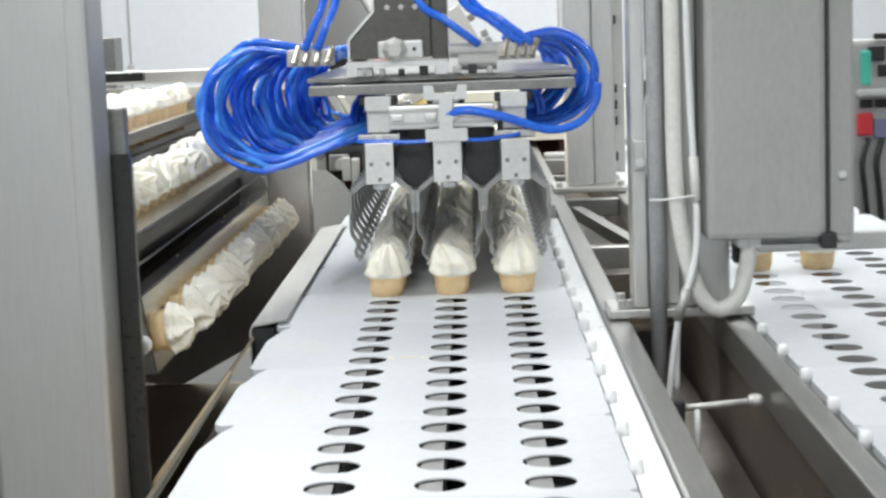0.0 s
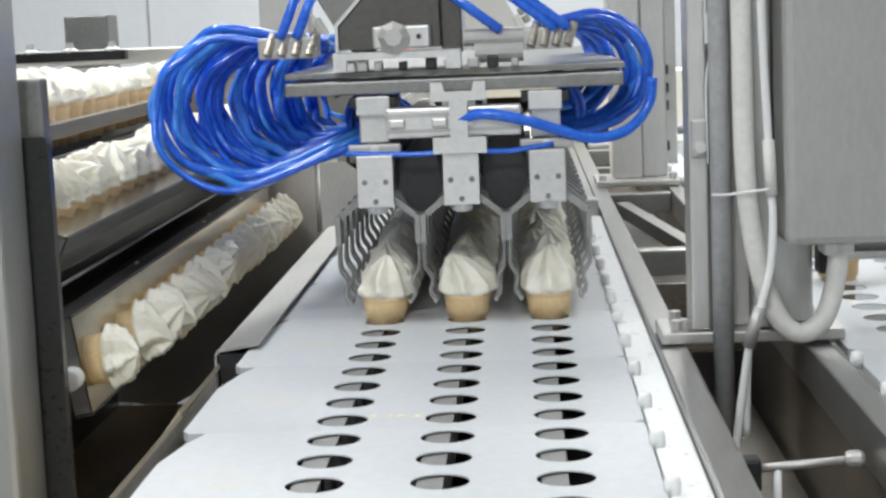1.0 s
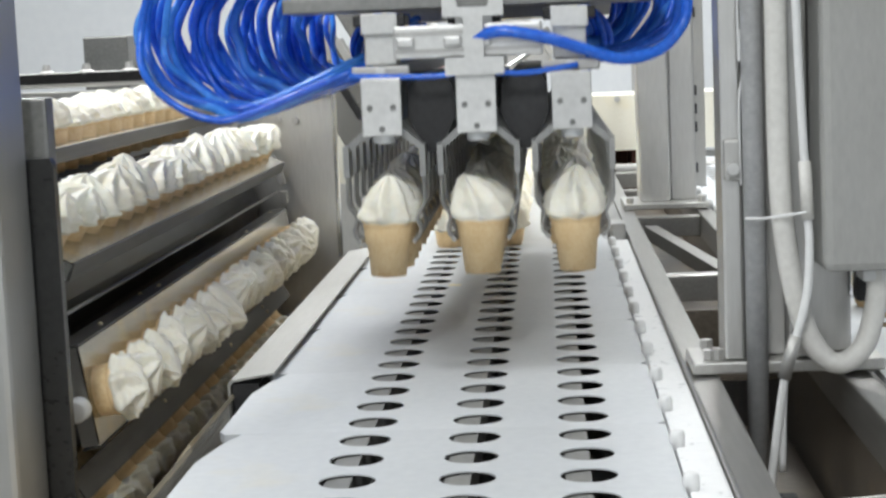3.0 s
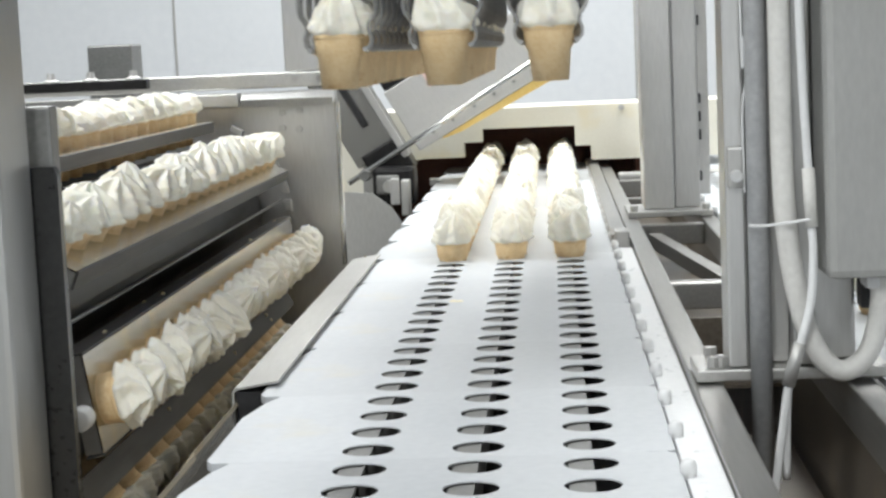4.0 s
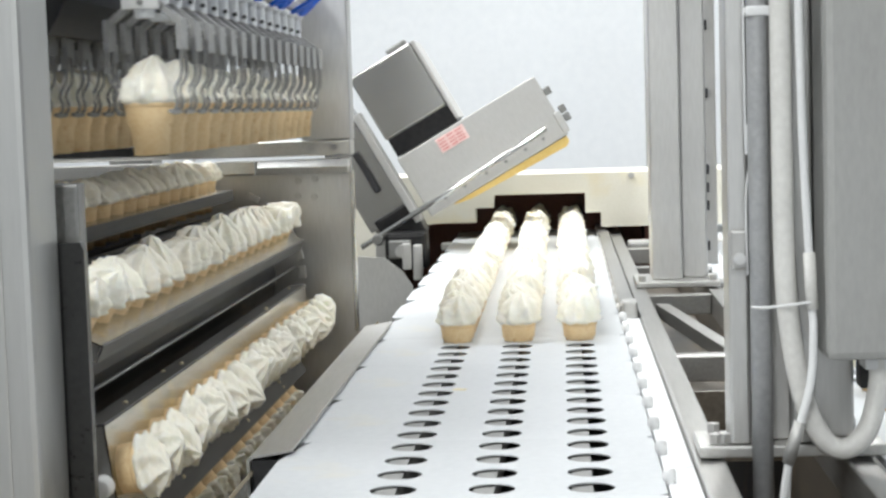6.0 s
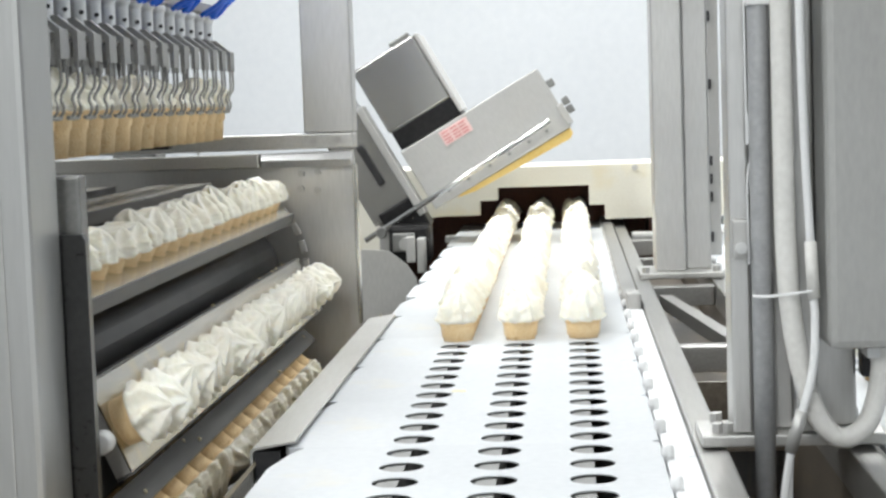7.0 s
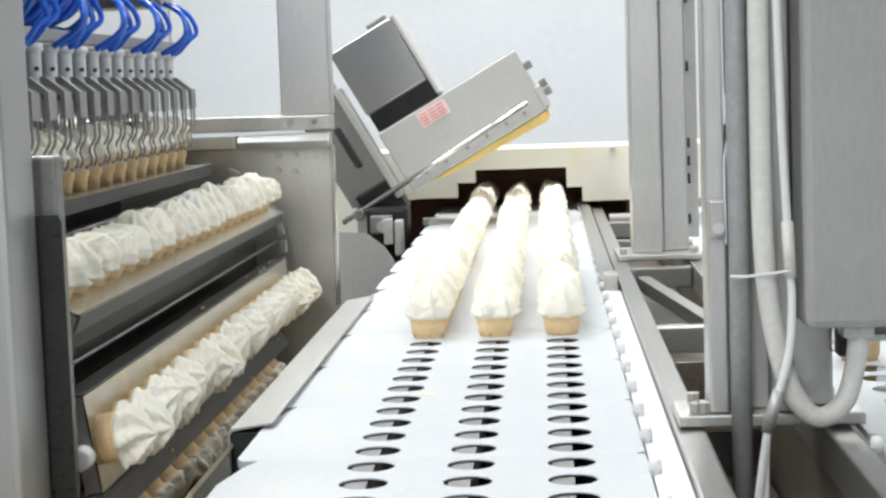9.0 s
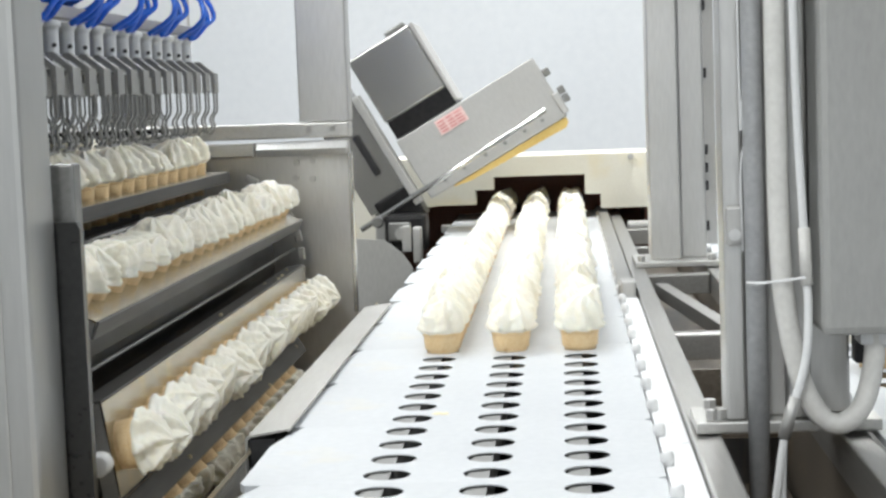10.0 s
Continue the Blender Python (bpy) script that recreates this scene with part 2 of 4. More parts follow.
# ---- cones ----
def cream_mesh(seed, low, high):
    rnd = random.Random(seed)
    bm = B()
    lobes, seg, rows = 7, 64, 22
    tilt = (rnd.uniform(-0.009, 0.009), rnd.uniform(-0.009, 0.009))
    height, twist, start = rnd.uniform(low, high), rnd.uniform(0.2, 0.6), rnd.uniform(0, 6)
    gain = [rnd.uniform(0.75, 1.25) for _ in range(lobes)]
    rings = []
    for i in range(rows):
        u = i / (rows - 1)
        z = -0.003 + height * u
        tier = 1 + 0.045 * math.sin(2 * math.pi * (u * 2.6 + 0.1)) * (1 - u)
        belly = math.sin(min(1.0, (u + 0.13) * 3.2) * math.pi / 2)
        r = 0.0325 * belly * tier * (1 - u ** 1.75) ** 0.85 + 0.0018
        depth = 0.33 * (1 - 0.4 * u) * min(1, u * 5 + 0.2)
        ring = []
        for k in range(seg):
            a = 2 * math.pi * k / seg
            ph = (lobes * (a + twist * u) / (2 * math.pi) + start) % lobes
            tri = 1 - abs((ph % 1.0) - 0.5) * 2
            ridge = tri ** 1.8 * gain[int(ph) % lobes]
            n = noise.noise((math.cos(a) * 1.8 + seed * 3.1, math.sin(a) * 1.8, u * 4)) + 0.8 * noise.noise((math.cos(a) * 4.5 + seed, math.sin(a) * 4.5, u * 11)) + 0.25 * noise.noise((math.cos(a) * 9 + seed, math.sin(a) * 9, u * 20))
            rr = r * (1 - depth * 0.6 + depth * 1.1 * ridge) * (1 + 0.085 * n)
            lift = 0.006 * ridge * (1 - u) * u * 3 + 0.0016 * n
            ring.append(bm.verts.new((rr * math.cos(a) + tilt[0] * u * u * 2, rr * math.sin(a) + tilt[1] * u * u * 2, z + lift)))
        rings.append(ring)
    for a, b in zip(rings, rings[1:]):
        for k in range(seg):
            bm.faces.new((a[k], a[(k + 1) % seg], b[(k + 1) % seg], b[k]))
    bm.faces.new(rings[0][::-1])
    bm.faces.new(rings[-1])
    return mesh_of("cream", bm, CREAM, True)


CREAMS = [cream_mesh(s, 0.047, 0.056) for s in range(9)]
FLAT_CREAMS = [cream_mesh(s, 0.034, 0.041) for s in range(20, 29)]
WAFER_ME = mesh_of("wafer_cup", lathe(B(), [(0.0176, -0.0555), (0.0186, -0.056), (0.0222, -0.0235), (0.0245, -0.0215), (0.0262, -0.001), (0.0258, 0.0), (0.023, 0.0), (0.022, -0.004)], 28), WAFER, True)
BAND_ME = mesh_of("collar_band", lathe(B(), [(0.0262, -0.0045), (0.0268, -0.004), (0.0271, -0.0005), (0.0264, 0.0004)], 28), WAFER, True)
cone_rnd = random.Random(4)


def ice_cream(label, group, creams=CREAMS):
    c = thing("ice_cream_cone", label, "ice cream", group)
    turn = pose(0, 0, 0, cone_rnd.uniform(-2, 2), cone_rnd.uniform(-2, 2), cone_rnd.uniform(0, 360))
    part("wafer_cup", WAFER_ME, None, c, at=turn)
    part("cream", cone_rnd.choice(creams), None, c, at=turn)
    part("rim", BAND_ME, None, c)
    return c


# ---- conveyor ----
def belt_plate():
    bm = B()
    n = 4
    half = PITCH / 2
    for k in range(3):
        for j in range(n):
            cx, cy = (k - 1) * LANE, j * PITCH
            y0, y1 = cy - half + (0.0002 if j == 0 else 0), cy + half - (0.0002 if j == n - 1 else 0)
            holed(bm, cx - LANE / 2, cx + LANE / 2, y0, y1, cx, cy, 0.0226, 0.0, -0.0012)
    bmesh.ops.remove_doubles(bm, verts=bm.verts, dist=1e-6)
    a, b = -half + 0.0002, (n - 1) * PITCH + half - 0.0002
    xl, xr = -1.5 * LANE, 1.5 * LANE
    for outline in ([(xl, a), (xl, b), (-0.209, b), (-0.220, b - 0.035), (-0.231, b - 0.10), (-0.231, a + 0.012), (-0.225, a)], [(xr, a), (0.158, a), (0.166, a + 0.006), (0.166, b - 0.006), (0.158, b), (xr, b)]):
        t = [bm.verts.new((x, y, 0.0)) for x, y in outline]
        u = [bm.verts.new((x, y, -0.008)) for x, y in outline]
        bm.faces.new(t)
        for k in range(len(t)):
            bm.faces.new((t[k], t[(k + 1) % len(t)], u[(k + 1) % len(t)], u[k]))
        bm.faces.new(u[::-1])
    return mesh_of("belt_plate", bm, PLASTIC)


def stud_mesh():
    return mesh_of("belt_stud", lathe(B(), [(0.0062, -0.004), (0.0066, 0.007), (0.0058, 0.011), (0.003, 0.0125)], 12), GUIDE, True)


PLATE_ME, STUD_ME = belt_plate(), stud_mesh()


def conveyor(name, label, x, row, plates):
    belt = thing(name, label, "conveyor belt", at=pose(x, row, BELT_Z))
    for i in plates:
        pl = part("belt_plate", PLATE_ME, None, belt, at=pose(0, 4 * PITCH * i, 0))
        for j in (0.4, 2.4):
            part("stud", STUD_ME, None, pl, at=pose(0.1705, j * PITCH, -0.001))
    return belt


belt = conveyor("conveyor_belt", "white plastic slat conveyor with three lanes of round holes", 0, ROW_AT_START, range(-10, 12))
side_belt = conveyor("conveyor_belt", "white plastic slat conveyor with round holes beside the line", 0.556, 0.649, range(-12, 5))
side_belt.matrix_basis = pose(0.556, 0.649, BELT_Z, 0, 0, 180)

SMEAR = surface("dried_cream", (0.78, 0.68, 0.42), (0.84, 0.77, 0.56), (0.5, 0.7), 0, 60, bump=0.2)


def smear(x, y, length, width, seed):
    rnd = random.Random(seed)
    bm = B()
    for k in range(5):
        u = rnd.uniform(-1, 1)
        lathe(bm, [(width * rnd.uniform(0.5, 1.0), 0.0002), (width * 0.5, 0.0011)], 10, (u * length / 2, rnd.uniform(-width, width) * 0.6))
    part("cream_smear", bm, SMEAR, belt, "pale yellow smear of dried cream", at=pose(x, y, 0.0001))


smear(-0.063, 1.037 + SPEED * 4.5 - ROW_AT_START, 0.014, 0.006, 1)
smear(-0.050, 0.050 + SPEED * 2.5 - ROW_AT_START, 0.045, 0.004, 2)
FRAMESTEEL = surface("dull_frame_steel", (0.33, 0.325, 0.31), (0.44, 0.435, 0.42), (0.26, 0.42), 0.85, 5, (1, 0.08, 1), 0.04, 220)
frame_ob = thing("conveyor", "brushed stainless steel conveyor frame with rails and cross members", "conveyor")
part("guide_strip", box(B(), 0.1685, 0.2005, -0.9, 1.66, 0.87, 0.8975, 0.003), BRIGHT_STRIP, frame_ob, "white plastic guide strip")
part("rail", box(B(), 0.2015, 0.232, -0.9, 3.9, 0.855, 0.903, 0.003), FRAMESTEEL, frame_ob)
part("rail", box(B(), 0.352, 0.380, -0.9, 3.9, 0.855, 0.901, 0.003), FRAMESTEEL, frame_ob)
part("rail", box(B(), 0.168, 0.196, 1.70, 3.75, 0.87, 0.915, 0.003), FRAMESTEEL, frame_ob)
part("clamp_block", box(B(), 0.172, 0.197, 1.66, 1.72, 0.875, 0.925, 0.004), SATIN, frame_ob)
for y in (1.22, 2.02, 2.6, 3.1):
    part("cross_member", box(B(), 0.233, 0.351, y - 0.016, y + 0.016, 0.858, 0.897, 0.003), FRAMESTEEL, frame_ob)
part("drip_tray", box(B(), 0.234, 0.350, 0.92, 3.6, 0.80, 0.805), RECESS_BROWN, frame_ob)
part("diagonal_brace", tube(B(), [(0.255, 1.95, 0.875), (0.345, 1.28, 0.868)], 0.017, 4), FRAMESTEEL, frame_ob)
part("inner_panel", box(B(), 0.240, 0.348, 0.96, 0.966, 0.805, 0.885, 0.001), RECESS_BROWN, frame_ob)
part("drip_tray", box(B(), 0.234, 0.350, -0.9, 0.9, 0.74, 0.745), RECESS_BROWN, frame_ob)
part("side_panel", box(B(), 0.215, 0.225, -0.9, 3.9, 0.3, 0.85), RECESS_BROWN, frame_ob)
part("side_panel", box(B(), 0.358, 0.368, -0.9, 3.9, 0.3, 0.85), RECESS_BROWN, frame_ob)
for lane in (-1, 0, 1):
    part("support_rail", box(B(), lane * LANE - 0.0185, lane * LANE + 0.0020, -0.9, 3.6, 0.86, 0.8972, 0.0), RAILGREY, frame_ob)
# Dark sheet added for the shade that shows through the belt holes.
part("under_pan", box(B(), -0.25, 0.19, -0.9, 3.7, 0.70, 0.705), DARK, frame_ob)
for x in (-0.22, 0.2):
    for y in (-0.8, 1.4, 3.6):
        part("leg", box(B(), x - 0.02, x + 0.02, y - 0.02, y + 0.02, 0.0, 0.7, 0.003), STEEL, frame_ob)

# sloping steel cover along the open side of the belt
cover = thing("side_cover", "bent stainless steel cover strip along the conveyor, open end filled black", "cover")
part("sheet", prism(B(), [(-0.268, 0.80), (-0.268, 0.897), (-0.265, 0.9005), (-0.219, 0.9075), (-0.2185, 0.9055), (-0.262, 0.8985), (-0.2655, 0.895), (-0.2655, 0.80)], 0.50, 1.60), STEEL_H, cover)
# Black block stands in for the shade inside the cover's open end.
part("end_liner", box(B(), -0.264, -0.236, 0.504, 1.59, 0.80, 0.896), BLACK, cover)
part("catch_pan", prism(B(), [(-0.264, 0.886), (-0.262, 0.882), (-0.468, 0.607), (-0.471, 0.611)], 0.28, 1.79), MIRROR, cover, "polished catch pan splashed with syrup")

part("apron", prism(B(), [(-0.262, 0.884), (-0.260, 0.880), (-0.380, 0.700), (-0.383, 0.704)], -0.55, 0.275), MIRROR, cover, "polished apron splashed with syrup")

# ---- posts, hoses and cabinet beside the belt ----
post = thing("machine_post", "tall square stainless steel post bolted to the frame", "post")
part("column", box(B(), 0.246, 0.306, 2.12, 2.22, 0.915, 2.6, 0.004), STEEL, post)
part("column", box(B(), 0.308, 0.358, 2.15, 2.22, 0.915, 2.6, 0.004), STEEL, post)
part("base_plate", box(B(), 0.213, 0.375, 2.07, 2.24, 0.904, 0.915, 0.002), STEEL_H, post)
for x in (0.225, 0.362):
    part("bolt", cyl(B(), (x, 2.09, 0.915), (x, 2.09, 0.926), 0.008, seg=6), SATIN, post)
thin = thing("cable_post", "narrow steel post with black cable clips", "post")
part("column", box(B(), 0.392, 0.418, 2.6, 2.63, 0.0, 2.6, 0.003), SATIN, thin)
for z in (0.93, 1.02, 1.06, 1.10, 1.27, 1.42):
    part("clip", box(B(), 0.38, 0.40, 2.59, 2.605, z, z + 0.022, 0.002), BLACK, thin)

front = thing("machine_post", "stainless steel front post on a bolted base plate", "post")
part("column", box(B(), 0.238, 0.258, 0.44, 0.50, 0.918, 2.4, 0.003), STEEL, front)
part("web", box(B(), 0.259, 0.300, 0.462, 0.478, 0.918, 2.4, 0.002), SATIN, front)
part("column", box(B(), 0.301, 0.322, 0.44, 0.50, 0.918, 2.4, 0.003), STEEL, front)
part("column", box(B(), 0.324, 0.366, 0.47, 0.505, 0.918, 1.011, 0.003), STEEL, front)
part("base_plate", box(B(), 0.206, 0.392, 0.432, 0.52, 0.905, 0.917, 0.002), STEEL_H, front)
for x, y in ((0.224, 0.45), (0.232, 0.45), (0.226, 0.508)):
    part("bolt", cyl(B(), (x, y, 0.917), (x, y, 0.927), 0.007, seg=6), SATIN, front)
part("latch", box(B(), 0.240, 0.256, 0.428, 0.441, 1.095, 1.135, 0.003), SATIN, front)
part("latch_screw", cyl(B(), (0.248, 0.420, 1.107), (0.248, 0.429, 1.107), 0.006, seg=10), ALU, front)
conduit = thing("conduit", "dark grey plastic conduit running up the post", "pipe")
CONDUIT = surface("grey_conduit", (0.31, 0.315, 0.32), (0.41, 0.415, 0.42), (0.4, 0.55), 0.1, 20)
part("pipe", tube(B(), [(0.268, 0.425, 0.80), (0.268, 0.425, 1.2), (0.269, 0.425, 2.4)], 0.0105, 16), CONDUIT, conduit, smooth=True)
for z in (1.345, 1.62):
    part("clip", box(B(), 0.2555, 0.281, 0.412, 0.436, z, z + 0.01, 0.003), GUIDE, conduit)

hose = thing("hose", "thick grey-white corrugated hose looping under the cabinet", "hose")
part("pipe", tube(B(), smooth_path([(0.287, 0.40, 2.4), (0.288, 0.40, 1.6), (0.288, 0.40, 1.25), (0.290, 0.40, 1.08), (0.302, 0.40, 0.985), (0.320, 0.40, 0.936), (0.342, 0.40, 0.919), (0.366, 0.40, 0.936), (0.378, 0.40, 0.980), (0.379, 0.40, 1.012)], 8), 0.0105, 14), RUBBER, hose, smooth=True)
part("joint", box(B(), 0.364, 0.394, 0.39, 0.43, 0.998, 1.010, 0.003), GUIDE, hose)
cable = thing("air_line", "thin white air line with a metal coupling", "hose")
part("pipe", tube(B(), smooth_path([(0.300, 0.385, 2.4), (0.303, 0.385, 1.4), (0.311, 0.385, 1.10), (0.313, 0.38, 1.04), (0.309, 0.375, 0.99), (0.296, 0.37, 0.945), (0.287, 0.37, 0.915), (0.279, 0.37, 0.865), (0.27, 0.37, 0.80)], 8), 0.0042, 10), GUIDE, cable, smooth=True)
part("coupling", tube(B(), [(0.298, 0.371, 0.952), (0.292, 0.37, 0.934), (0.286, 0.37, 0.912)], 0.0062, 12), SATIN, cable, smooth=True)
part("sleeve", tube(B(), [(0.3105, 0.385, 1.115), (0.3125, 0.381, 1.06)], 0.006, 12), RUBBER, cable, smooth=True)
part("branch", tube(B(), smooth_path([(0.287, 0.37, 0.92), (0.285, 0.375, 0.88), (0.284, 0.38, 0.82)], 6), 0.0036, 8), GUIDE, cable, smooth=True)
tie = tagged(part("cable_tie", tube(B(), smooth_path([(0.258, 0.412, 1.060), (0.27, 0.388, 1.062), (0.285, 0.384, 1.064), (0.298, 0.378, 1.066), (0.313, 0.377, 1.068)], 5), 0.0014, 6), GUIDE, None), "white plastic cable tie round the hoses", "cable tie")
wire = tagged(part("signal_wire", tube(B(), smooth_path([(0.256, 0.43, 2.3), (0.2555, 0.428, 1.30), (0.258, 0.428, 1.24), (0.2605, 0.428, 1.205), (0.2555, 0.428, 1.17), (0.256, 0.43, 1.09)], 6), 0.0012, 6), GUIDE, None), "thin white signal wire along the post", "wire")

CABINET = surface("matt_steel_cabinet", (0.35, 0.35, 0.335), (0.41, 0.41, 0.394), (0.5, 0.65), 0.25, 4, (1, 1, 0.3), 0.08, 240)
cab = thing("control_cabinet", "grey stainless steel control cabinet on the front post", "cabinet")
part("body", box(B(), 0.324, 0.470, 0.36, 0.52, 1.012, 2.3, 0.008), CABINET, cab)
part("seam", box(B(), 0.466, 0.4745, 0.365, 0.515, 1.02, 2.3), BLACK, cab)
part("side_panel", box(B(), 0.4755, 0.508, 0.38, 0.52, 1.01, 2.3, 0.004), CABINET, cab)
part("cross_bar", box(B(), 0.425, 0.80, 0.60, 0.63, 0.962, 0.985, 0.003), STEEL_H, cab, "horizontal steel bar behind the cabinet")
part("panel_screw", cyl(B(), (0.492, 0.372, 1.088), (0.492, 0.381, 1.088), 0.005, seg=10), ALU, cab)
part("latch", box(B(), 0.462, 0.482, 0.355, 0.375, 0.998, 1.018, 0.003), BLACK, cab)
part("plug", box(B(), 0.369, 0.389, 0.45, 0.48, 0.970, 0.998, 0.003), BLACK, cab, "square black plug under the cabinet")
part("bottom_flange", box(B(), 0.372, 0.508, 0.40, 0.50, 0.994, 1.0, 0.001), STEEL_H, cab)

# T-shaped rod beside the frame
rod = thing("spray_bar", "small metal spray bar with a hanging nozzle", "pipe")
part("bar", tube(B(), [(0.255, 0.10, 0.862), (0.34, 0.10, 0.868)], 0.0038, 10), SATIN, rod, smooth=True)
part("nozzle", tube(B(), [(0.274, 0.10, 0.862), (0.274, 0.10, 0.81)], 0.0034, 10), GUIDE, rod, smooth=True)
part("end_fitting", lathe(B(), [(0.006, -0.008), (0.008, -0.004), (0.008, 0.004), (0.005, 0.008)], 12), SATIN, rod, at=pose(0.338, 0.10, 0.868, 0, 90, 0))
part("mount", box(B(), 0.245, 0.26, 0.09, 0.112, 0.845, 0.872, 0.003), BLACK, rod)

# ---- carousel ----
PILLAR = surface("broad_pillar_steel", (0.45, 0.45, 0.437), (0.50, 0.50, 0.487), (0.34, 0.42), 0.8, 3, (1, 1, 0.1), 0.008, 240)
DARKSTEEL = surface("dark_polished_guard", (0.030, 0.030, 0.030), (0.045, 0.045, 0.044), (0.24, 0.32), 0.5, 3)
carousel = thing("carousel_frame", "stainless steel frame that carries the turning cone trays", "machine")
part("end_plate", prism(B(), [(-0.90, 1.172), (-0.305, 1.182), (-0.300, 0.87), (-0.315, 0.70), (-0.60, 0.55), (-0.90, 0.6)], 1.80, 1.812), STEEL, carousel)
part("upright", box(B(), -0.393, -0.303, 1.80, 1.86, 1.214, 2.6, 0.003), STEEL, carousel)
part("top_beam", box(B(), -1.5, -0.303, 1.79, 1.85, 1.186, 1.213, 0.003), STEEL_H, carousel)
# Pale matt metal, tilted upward to imitate a bright highlight on the flange.
part("flange", box(B(), -0.47, -0.306, -0.006, 0.010, -0.0115, 0.0115, 0.002), ALU, carousel, "pale metal strip tilted to show as a highlight", at=pose(0, 1.782, 1.169, -55, 0, 0))
part("cross_beam", box(B(), -1.5, -0.472, 1.765, 1.795, 1.155, 1.180, 0.003), STEEL_H, carousel)
part("end_trim", box(B(), -0.3045, -0.2985, 1.778, 1.80, 0.87, 1.158, 0.001), POLISHED, carousel)
for x, z in ((-0.40, 1.142), (-0.37, 1.145), (-0.402, 1.115), (-0.372, 1.112), (-0.375, 1.2), (-0.332, 1.2)):
    part("bolt", cyl(B(), (x, 1.80, z), (x, 1.790, z), 0.006, seg=8), SATIN, carousel)
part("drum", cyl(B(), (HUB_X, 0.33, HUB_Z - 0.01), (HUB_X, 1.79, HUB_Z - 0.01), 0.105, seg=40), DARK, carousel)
# Dark sheet added behind the drum, for the carousel's shaded inside.
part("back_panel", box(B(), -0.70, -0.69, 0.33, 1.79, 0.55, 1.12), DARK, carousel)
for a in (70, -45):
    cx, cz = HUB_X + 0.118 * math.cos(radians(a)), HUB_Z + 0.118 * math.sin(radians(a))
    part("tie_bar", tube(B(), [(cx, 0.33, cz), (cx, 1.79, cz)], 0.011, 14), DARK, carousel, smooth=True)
part("guide_rod", tube(B(), [(HUB_X + 0.140, 0.30, HUB_Z + 0.012), (HUB_X + 0.140, 1.79, HUB_Z + 0.012)], 0.0022, 10), GUNMETAL, carousel, smooth=True)
for k, a in enumerate((62, 50, 38, 26, 14, 2, -10, -22)):
    r = 0.158
    part("chain_link", box(B(), -0.011, 0.011, 1.755, 1.768, -0.006, 0.006, 0.002), SATIN, carousel, at=pose(HUB_X + r * math.cos(radians(a)), 0, HUB_Z + r * math.sin(radians(a)), 0, 90 - a, 0))
part("pillar", box(B(), -0.52, -0.386, 0.16, 0.25, 0.0, 2.6, 0.006), PILLAR, carousel, "broad brushed steel pillar")
part("pillar_seam", box(B(), -0.4125, -0.4105, 0.1585, 0.162, 0.0, 2.6), SATIN, carousel)
part("pillar", box(B(), -0.95, -0.53, 0.14, 0.26, 0.0, 2.6, 0.006), PILLAR, carousel, "broad brushed steel pillar")
part("edge_guard", prism(B(), [(-0.392, 0.5), (-0.3635, 0.5), (-0.3640, 1.145), (-0.3675, 1.152), (-0.392, 1.152)], 0.252, 0.264), DARKSTEEL, carousel, "dark steel edge guard")
part("bracket", box(B(), -0.400, -0.3735, 0.274, 0.30, 1.140, 1.205, 0.003), GUNMETAL, carousel)
part("bottom_tank", box(B(), -0.70, -0.46, 0.28, 1.79, 0.45, 0.56, 0.004), TAN, carousel)

for j in (2, TRAY_N - 3):
    y = TRAY_Y0 + (j + 0.5) * PITCH
    part("tray_slide", box(B(), -2.2, HUB_X - 0.05, y - 0.0012, y + 0.0012, HUB_Z + REACH - 0.062, HUB_Z + REACH - 0.0448), SATIN, carousel)
side_rail = thing("cone_clamp_rail", "dark rail with round clamp knobs behind the top tray", "rail")
part("bar", box(B(), -1.4, -0.62, 1.71, 1.74, 1.195, 1.212, 0.002), DARK, side_rail)
for x in (-0.79, -0.72, -0.645, -0.86, -0.94):
    part("knob", lathe(B(), [(0.013, 0), (0.015, 0.003), (0.015, 0.008), (0.008, 0.012), (0.006, 0.022)], 16), SATIN, side_rail, at=pose(x, 1.725, 1.206))
far_post = tagged(part("support_post", box(B(), -0.944, -0.845, 2.55, 2.65, 0.0, 1.282, 0.004), GUNMETAL, None), "square grey steel support post behind the carousel", "post")


TRAYBED = surface("mirror_tray_steel", (0.50, 0.475, 0.42), (0.62, 0.595, 0.54), (0.18, 0.30), 0.9, 8, (1, 0.08, 1), 0.04, 120, spot=((0.7, 0.62, 0.42), 26, 0.25))
BED_Z, HALF, FLANGE = -0.0195, 0.050, 0.018


def tray_mesh():
    bm = B()
    for j in range(TRAY_N):
        cy = TRAY_Y0 + j * PITCH
        holed(bm, -HALF, HALF - 0.004, cy - PITCH / 2, cy + PITCH / 2, 0, cy, 0.0228, BED_Z, BED_Z - 0.0018, 24)
    bmesh.ops.remove_doubles(bm, verts=bm.verts, dist=1e-6)
    return mesh_of("tray_bed", bm, TRAYBED)


BED = tray_mesh()
T0, T1 = TRAY_Y0 - PITCH / 2, TRAY_Y0 + (TRAY_N - 0.5) * PITCH
lip = [(HALF + 0.0002, BED_Z - 0.0015), (HALF + 0.001, BED_Z + 0.0006), (HALF + 0.003, BED_Z), (HALF + 0.0034, BED_Z - FLANGE), (HALF + 0.0018, BED_Z - FLANGE), (HALF + 0.0014, BED_Z - 0.003)]
FRONT_ME = mesh_of("front_flange", prism(B(), [(x - 0.004, z) for x, z in lip], T0, T1), TRAYLIP)
